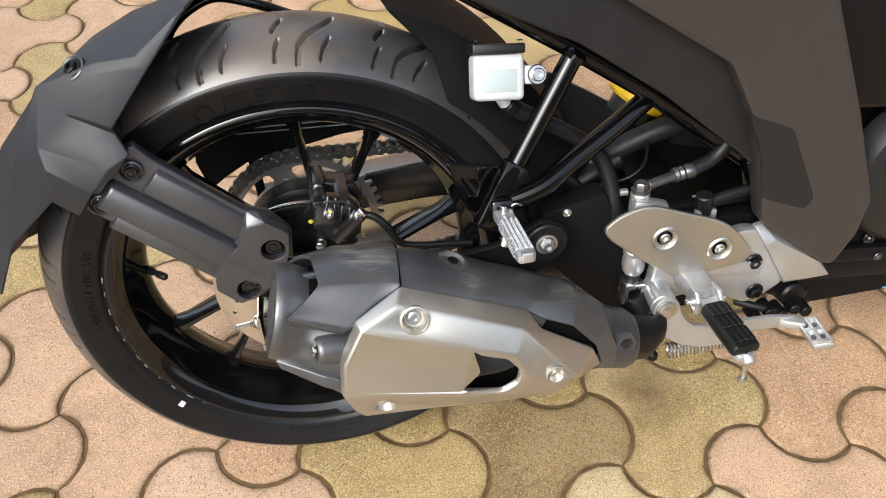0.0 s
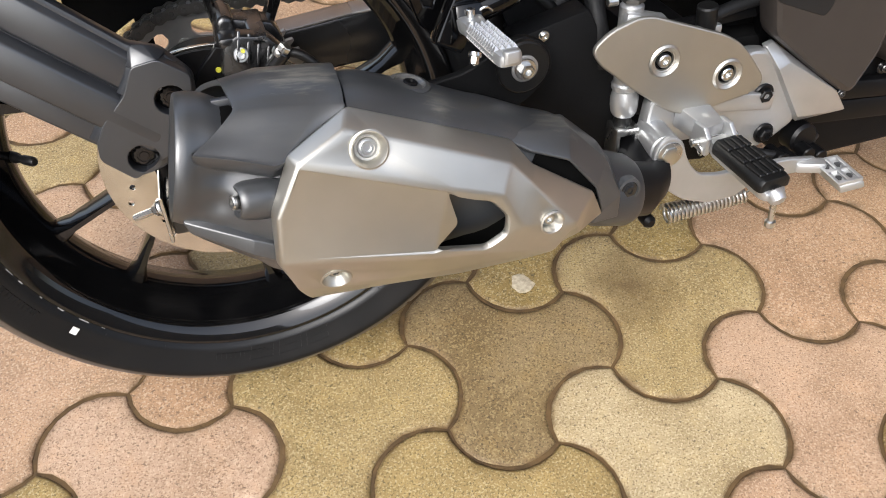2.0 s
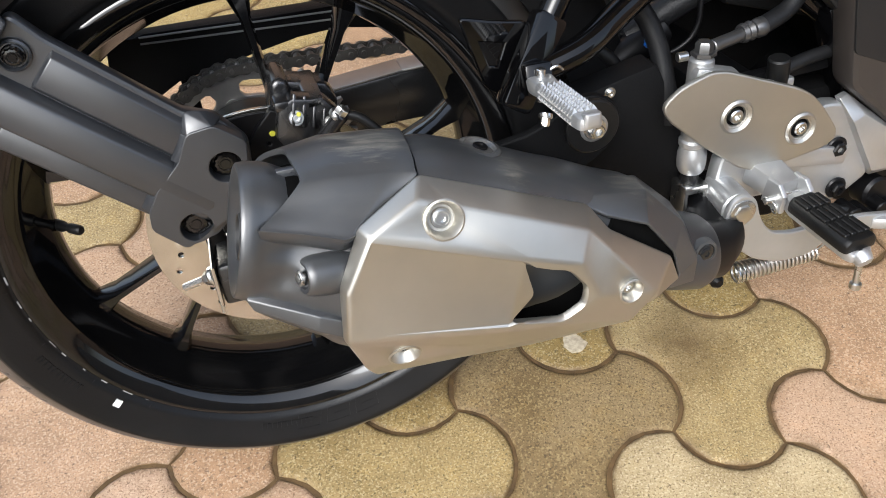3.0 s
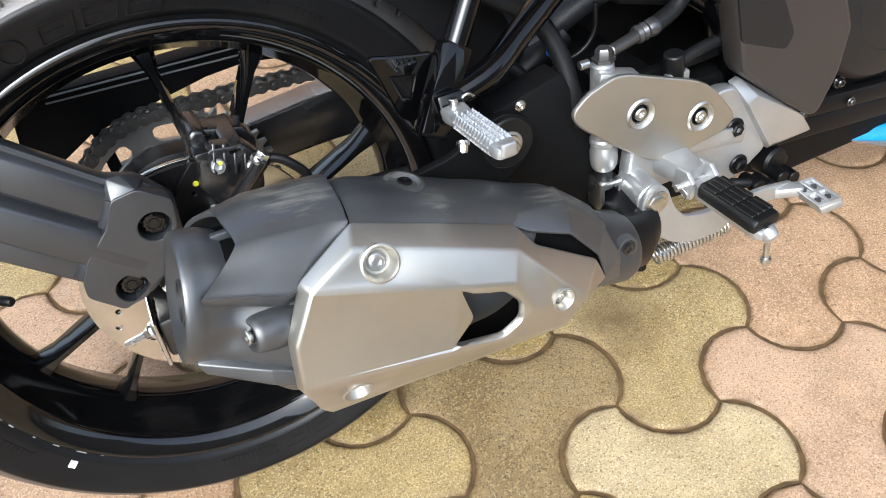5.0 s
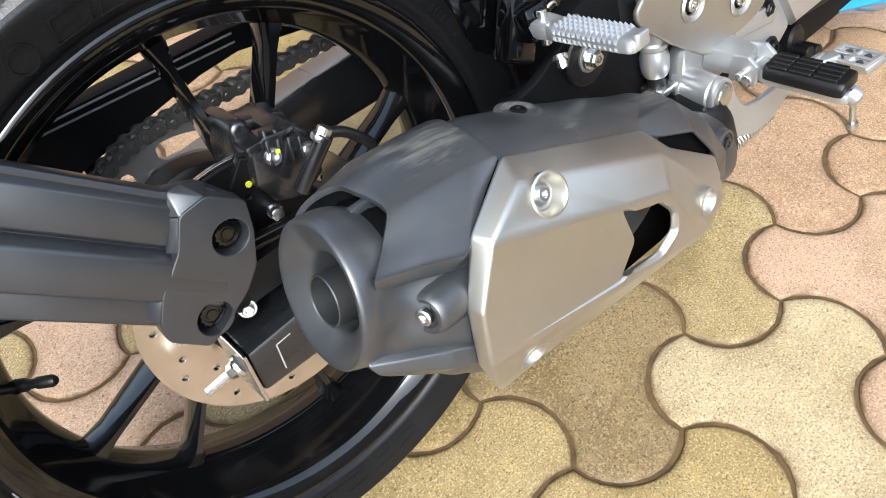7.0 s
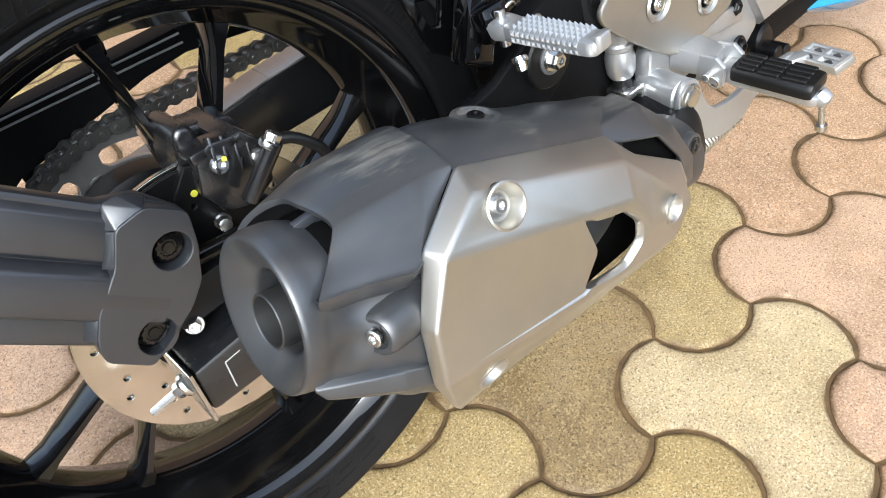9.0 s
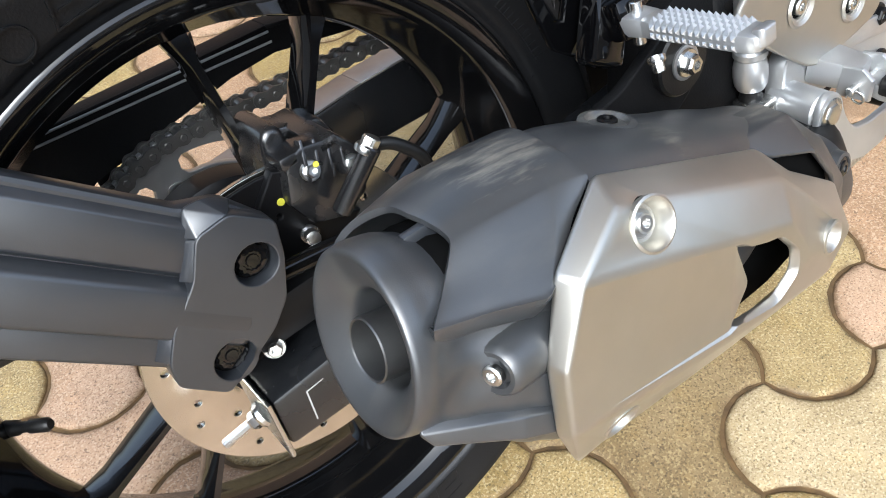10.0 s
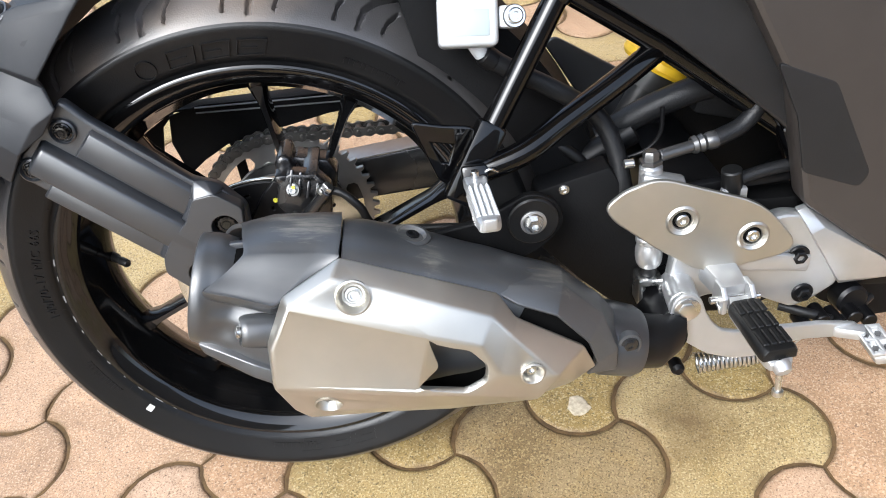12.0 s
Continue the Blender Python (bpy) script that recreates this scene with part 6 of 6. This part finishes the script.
hose("reservoir_hose", [(0.222, -0.112, 0.535), (0.245, -0.110, 0.518), (0.285, -0.105, 0.492), (0.322, -0.100, 0.462), (0.338, -0.108, 0.430), (0.344, -0.118, 0.395), (0.350, -0.122, 0.362)], 0.0088, M_HOSE, res, "thick black rubber hose")
rod("canister", (0.276, -0.075, 0.382), (0.366, -0.068, 0.428), 0.014, M_SATIN, frame_rail, "black canister", 20)
hose("breather_hose", [(0.335, -0.06, 0.420), (0.383, -0.07, 0.450), (0.437, -0.07, 0.465), (0.50, -0.06, 0.46)], 0.0125, M_HOSE, frame_rail, "thick black breather hose")
hose("wire_clip", [(0.345, -0.085, 0.405), (0.372, -0.09, 0.415), (0.385, -0.092, 0.432), (0.386, -0.092, 0.458)], 0.0022, M_SATIN, frame_rail)
rod("cable_tie", (0.338, -0.098, 0.424), (0.342, -0.092, 0.432), 0.0062, M_BLUEP, frame_rail, "blue plastic connector", 10)
bm = bmesh.new()
box_into(bm, (0.300, -0.098, 0.345), (0.350, -0.085, 0.385))
part("relay_box", bm, M_SATIN, frame_rail, "black relay box", bevel=0.004)
hose("harness", [(0.25, -0.07, 0.455), (0.285, -0.08, 0.43), (0.31, -0.085, 0.41), (0.325, -0.09, 0.38)], 0.006, M_PEGRUB, frame_rail)
# rear shock with yellow spring seat
SD = Vector((0.51, 0, 0.86)).normalized()
SC = Vector((0.4095, 0.0, 0.468))
sh = lathe("shock_absorber", [(-0.085, 0.012), (-0.030, 0.013), (-0.028, 0.025), (-0.009, 0.027), (-0.008, 0.018)], SC, SD, M_DKST, bike, "rear shock absorber with yellow spring seat", 32)
lathe("spring_seat", [(-0.007, 0.018), (-0.007, 0.036), (-0.003, 0.039), (0.004, 0.039), (0.007, 0.036), (0.007, 0.018)], SC, SD, M_YELLOW, sh, "yellow painted spring seat", 40)
sp = []
su, sv_, sw = basis(SD)
for i in range(120):
    a = i * 2 * math.pi / 24
    sp.append(SC + SD * (0.012 + 0.13 * i / 119) + (su * math.cos(a) + sv_ * math.sin(a)) * 0.030)
bm = bmesh.new()
sweep_into(bm, sp, 0.0062, 8)
part("coil_spring", bm, M_YELLOW, sh, "yellow coil spring")
# dark shape behind the tubes, set at a guessed depth to fit the camera's view
plate("inner_fender", [(0.302, 0.484), (0.312, 0.488), (0.402, 0.431), (0.43, 0.39), (0.41, 0.35), (0.345, 0.35), (0.343, 0.415)], 0.045, 0.006, M_PLAST, frame_rail, "black plate behind the frame tubes, placed to fit the view", bevel=0.002, smooth_pts=0.004)

# ---- side stand on the far side ----
bm = bmesh.new()
sweep_into(bm, spline([(0.50, 0.10, 0.24), (0.49, 0.18, 0.13), (0.475, 0.262, 0.055)], 5), 0.010, 12)
stand = part("side_stand", bm, M_SATIN, bike, "black side stand on the far side")

# ---- paving blocks ----
pavement = tagged(new("pavement", None), "three-lobed pink and yellow concrete paving blocks, worn and dusty", "pavement", kind="structure")
YELLOW = {(1, 0), (0, -1), (2, 1), (3, -1), (2, -2), (-1, 1), (0, 2), (1, 3), (-7, 1), (-3, 5), (-4, 7), (-9, 5), (-2, 6), (-1, 7)}
PINK = {(-2, 0), (-1, -2), (-3, -1), (-5, 0), (-4, 1), (3, 2), (4, 0), (4, 3), (2, 4), (3, 5), (5, 1), (-6, 8), (-5, 6), (-4, -2), (5, -2), (1, 6), (2, 7), (0, 5)}
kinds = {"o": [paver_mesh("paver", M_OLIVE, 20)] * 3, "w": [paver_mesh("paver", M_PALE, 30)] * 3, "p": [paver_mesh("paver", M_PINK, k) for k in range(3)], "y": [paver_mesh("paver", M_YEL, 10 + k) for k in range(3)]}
rnd = random.Random(4)
far = {"p": [], "y": []}
cells = []
for m in range(-30, 34):
    for n in range(-30, 36):
        if (m - n) % 3 == 1:
            c = lattice(m, n)
            if (c - Vector((0.25, 0.35, 0))).length < 3.6:
                cells.append(((c - Vector((0.25, 0.45, 0))).length, m, n, c))
cells.sort(key=lambda q: q[0])
for i, (d, m, n, c) in enumerate(cells):
    kind = "o" if (m, n) == (1, 0) else "w" if (m, n) == (3, -1) else "y" if (m, n) in YELLOW else "p" if (m, n) in PINK else ("y" if rnd.random() < 0.38 else "p")
    tilt = pose(c.x, c.y, rnd.uniform(-0.0012, 0.0008), rnd.uniform(-0.35, 0.35), rnd.uniform(-0.35, 0.35), rnd.choice((0, 120, 240)) + rnd.uniform(-0.4, 0.4))
    if i < 300:
        ob = new("paver", kinds[kind][i % 3])
        ob.parent = pavement
        ob.matrix_basis = tilt
    else:
        far[kind].append(tilt)
for kind, ms in far.items():
    src = kinds[kind][0]
    co = np.array([v.co[:] for v in src.vertices])
    polys = [tuple(p.vertices) for p in src.polygons]
    V, F = [], []
    for t in ms:
        b = len(V)
        V += [tuple(t @ Vector(p)) for p in co]
        F += [tuple(b + k for k in p) for p in polys]
    me = bpy.data.meshes.new("outer_pavers")
    me.from_pydata(V, [], F)
    ob = finish("outer_pavers", me, M_PINK if kind == "p" else M_YEL, pavement, "", 20)
    tagged(ob, kind="stuff")
# cement blotch on one block
bp = Vector((0.327, 0.008, 0.0012))
bm = bmesh.new()
r2 = random.Random(8)
o = [bp + Vector((math.cos(a) * 0.017 * r2.uniform(0.7, 1.15), math.sin(a) * 0.017 * r2.uniform(0.7, 1.15), 0)) for a in np.linspace(0, 2 * math.pi, 18)[:-1]]
ring_loft(bm, [o, [bp + (p - bp) * 0.8 + Vector((0, 0, 0.0007)) for p in o]])
part("cement_blotch", bm, mat("pale_cement", (0.42, 0.36, 0.26), 0.9, var=0.3, scale=200), pavement, "pale dried cement blotch")

# ---- unseen ceiling and walls, added to shape light and reflections ----
M_PLASTER = mat("warm_plaster", (0.25, 0.17, 0.12), 0.9, var=0.1, scale=6)
M_WALL = mat("cream_wall_paint", (0.42, 0.39, 0.345), 0.85, var=0.08, scale=5)
for name, a_, b_, m_, label, cat in (
        ("ceiling", (-0.5, -0.8, 2.70), (4.2, 0.9, 2.85), M_WALL, "unseen slab added to block light from overhead", "ceiling"),
        ("wall_near", (-0.3, -4.4, 0.0), (4.2, -4.2, 2.70), M_WALL, "unseen cream wall added to shape reflections", "wall"),
        ("wall_rear", (-3.4, -4.4, 0.0), (-3.2, 3.2, 2.70), M_WALL, "unseen cream wall added to cut light from the rear", "wall"),
        ("wall_front", (4.0, -2.6, 0.0), (4.2, 3.2, 2.70), M_PLASTER, "unseen warm-toned wall added to shape light", "wall"),
        ("wall_far", (-0.4, 3.0, 0.0), (4.0, 3.2, 2.70), M_PLASTER, "unseen warm-toned wall added to shape light", "wall")):
    bm = bmesh.new()
    box_into(bm, a_, b_)
    tagged(part(name, bm, m_, None), label, cat, kind="structure")
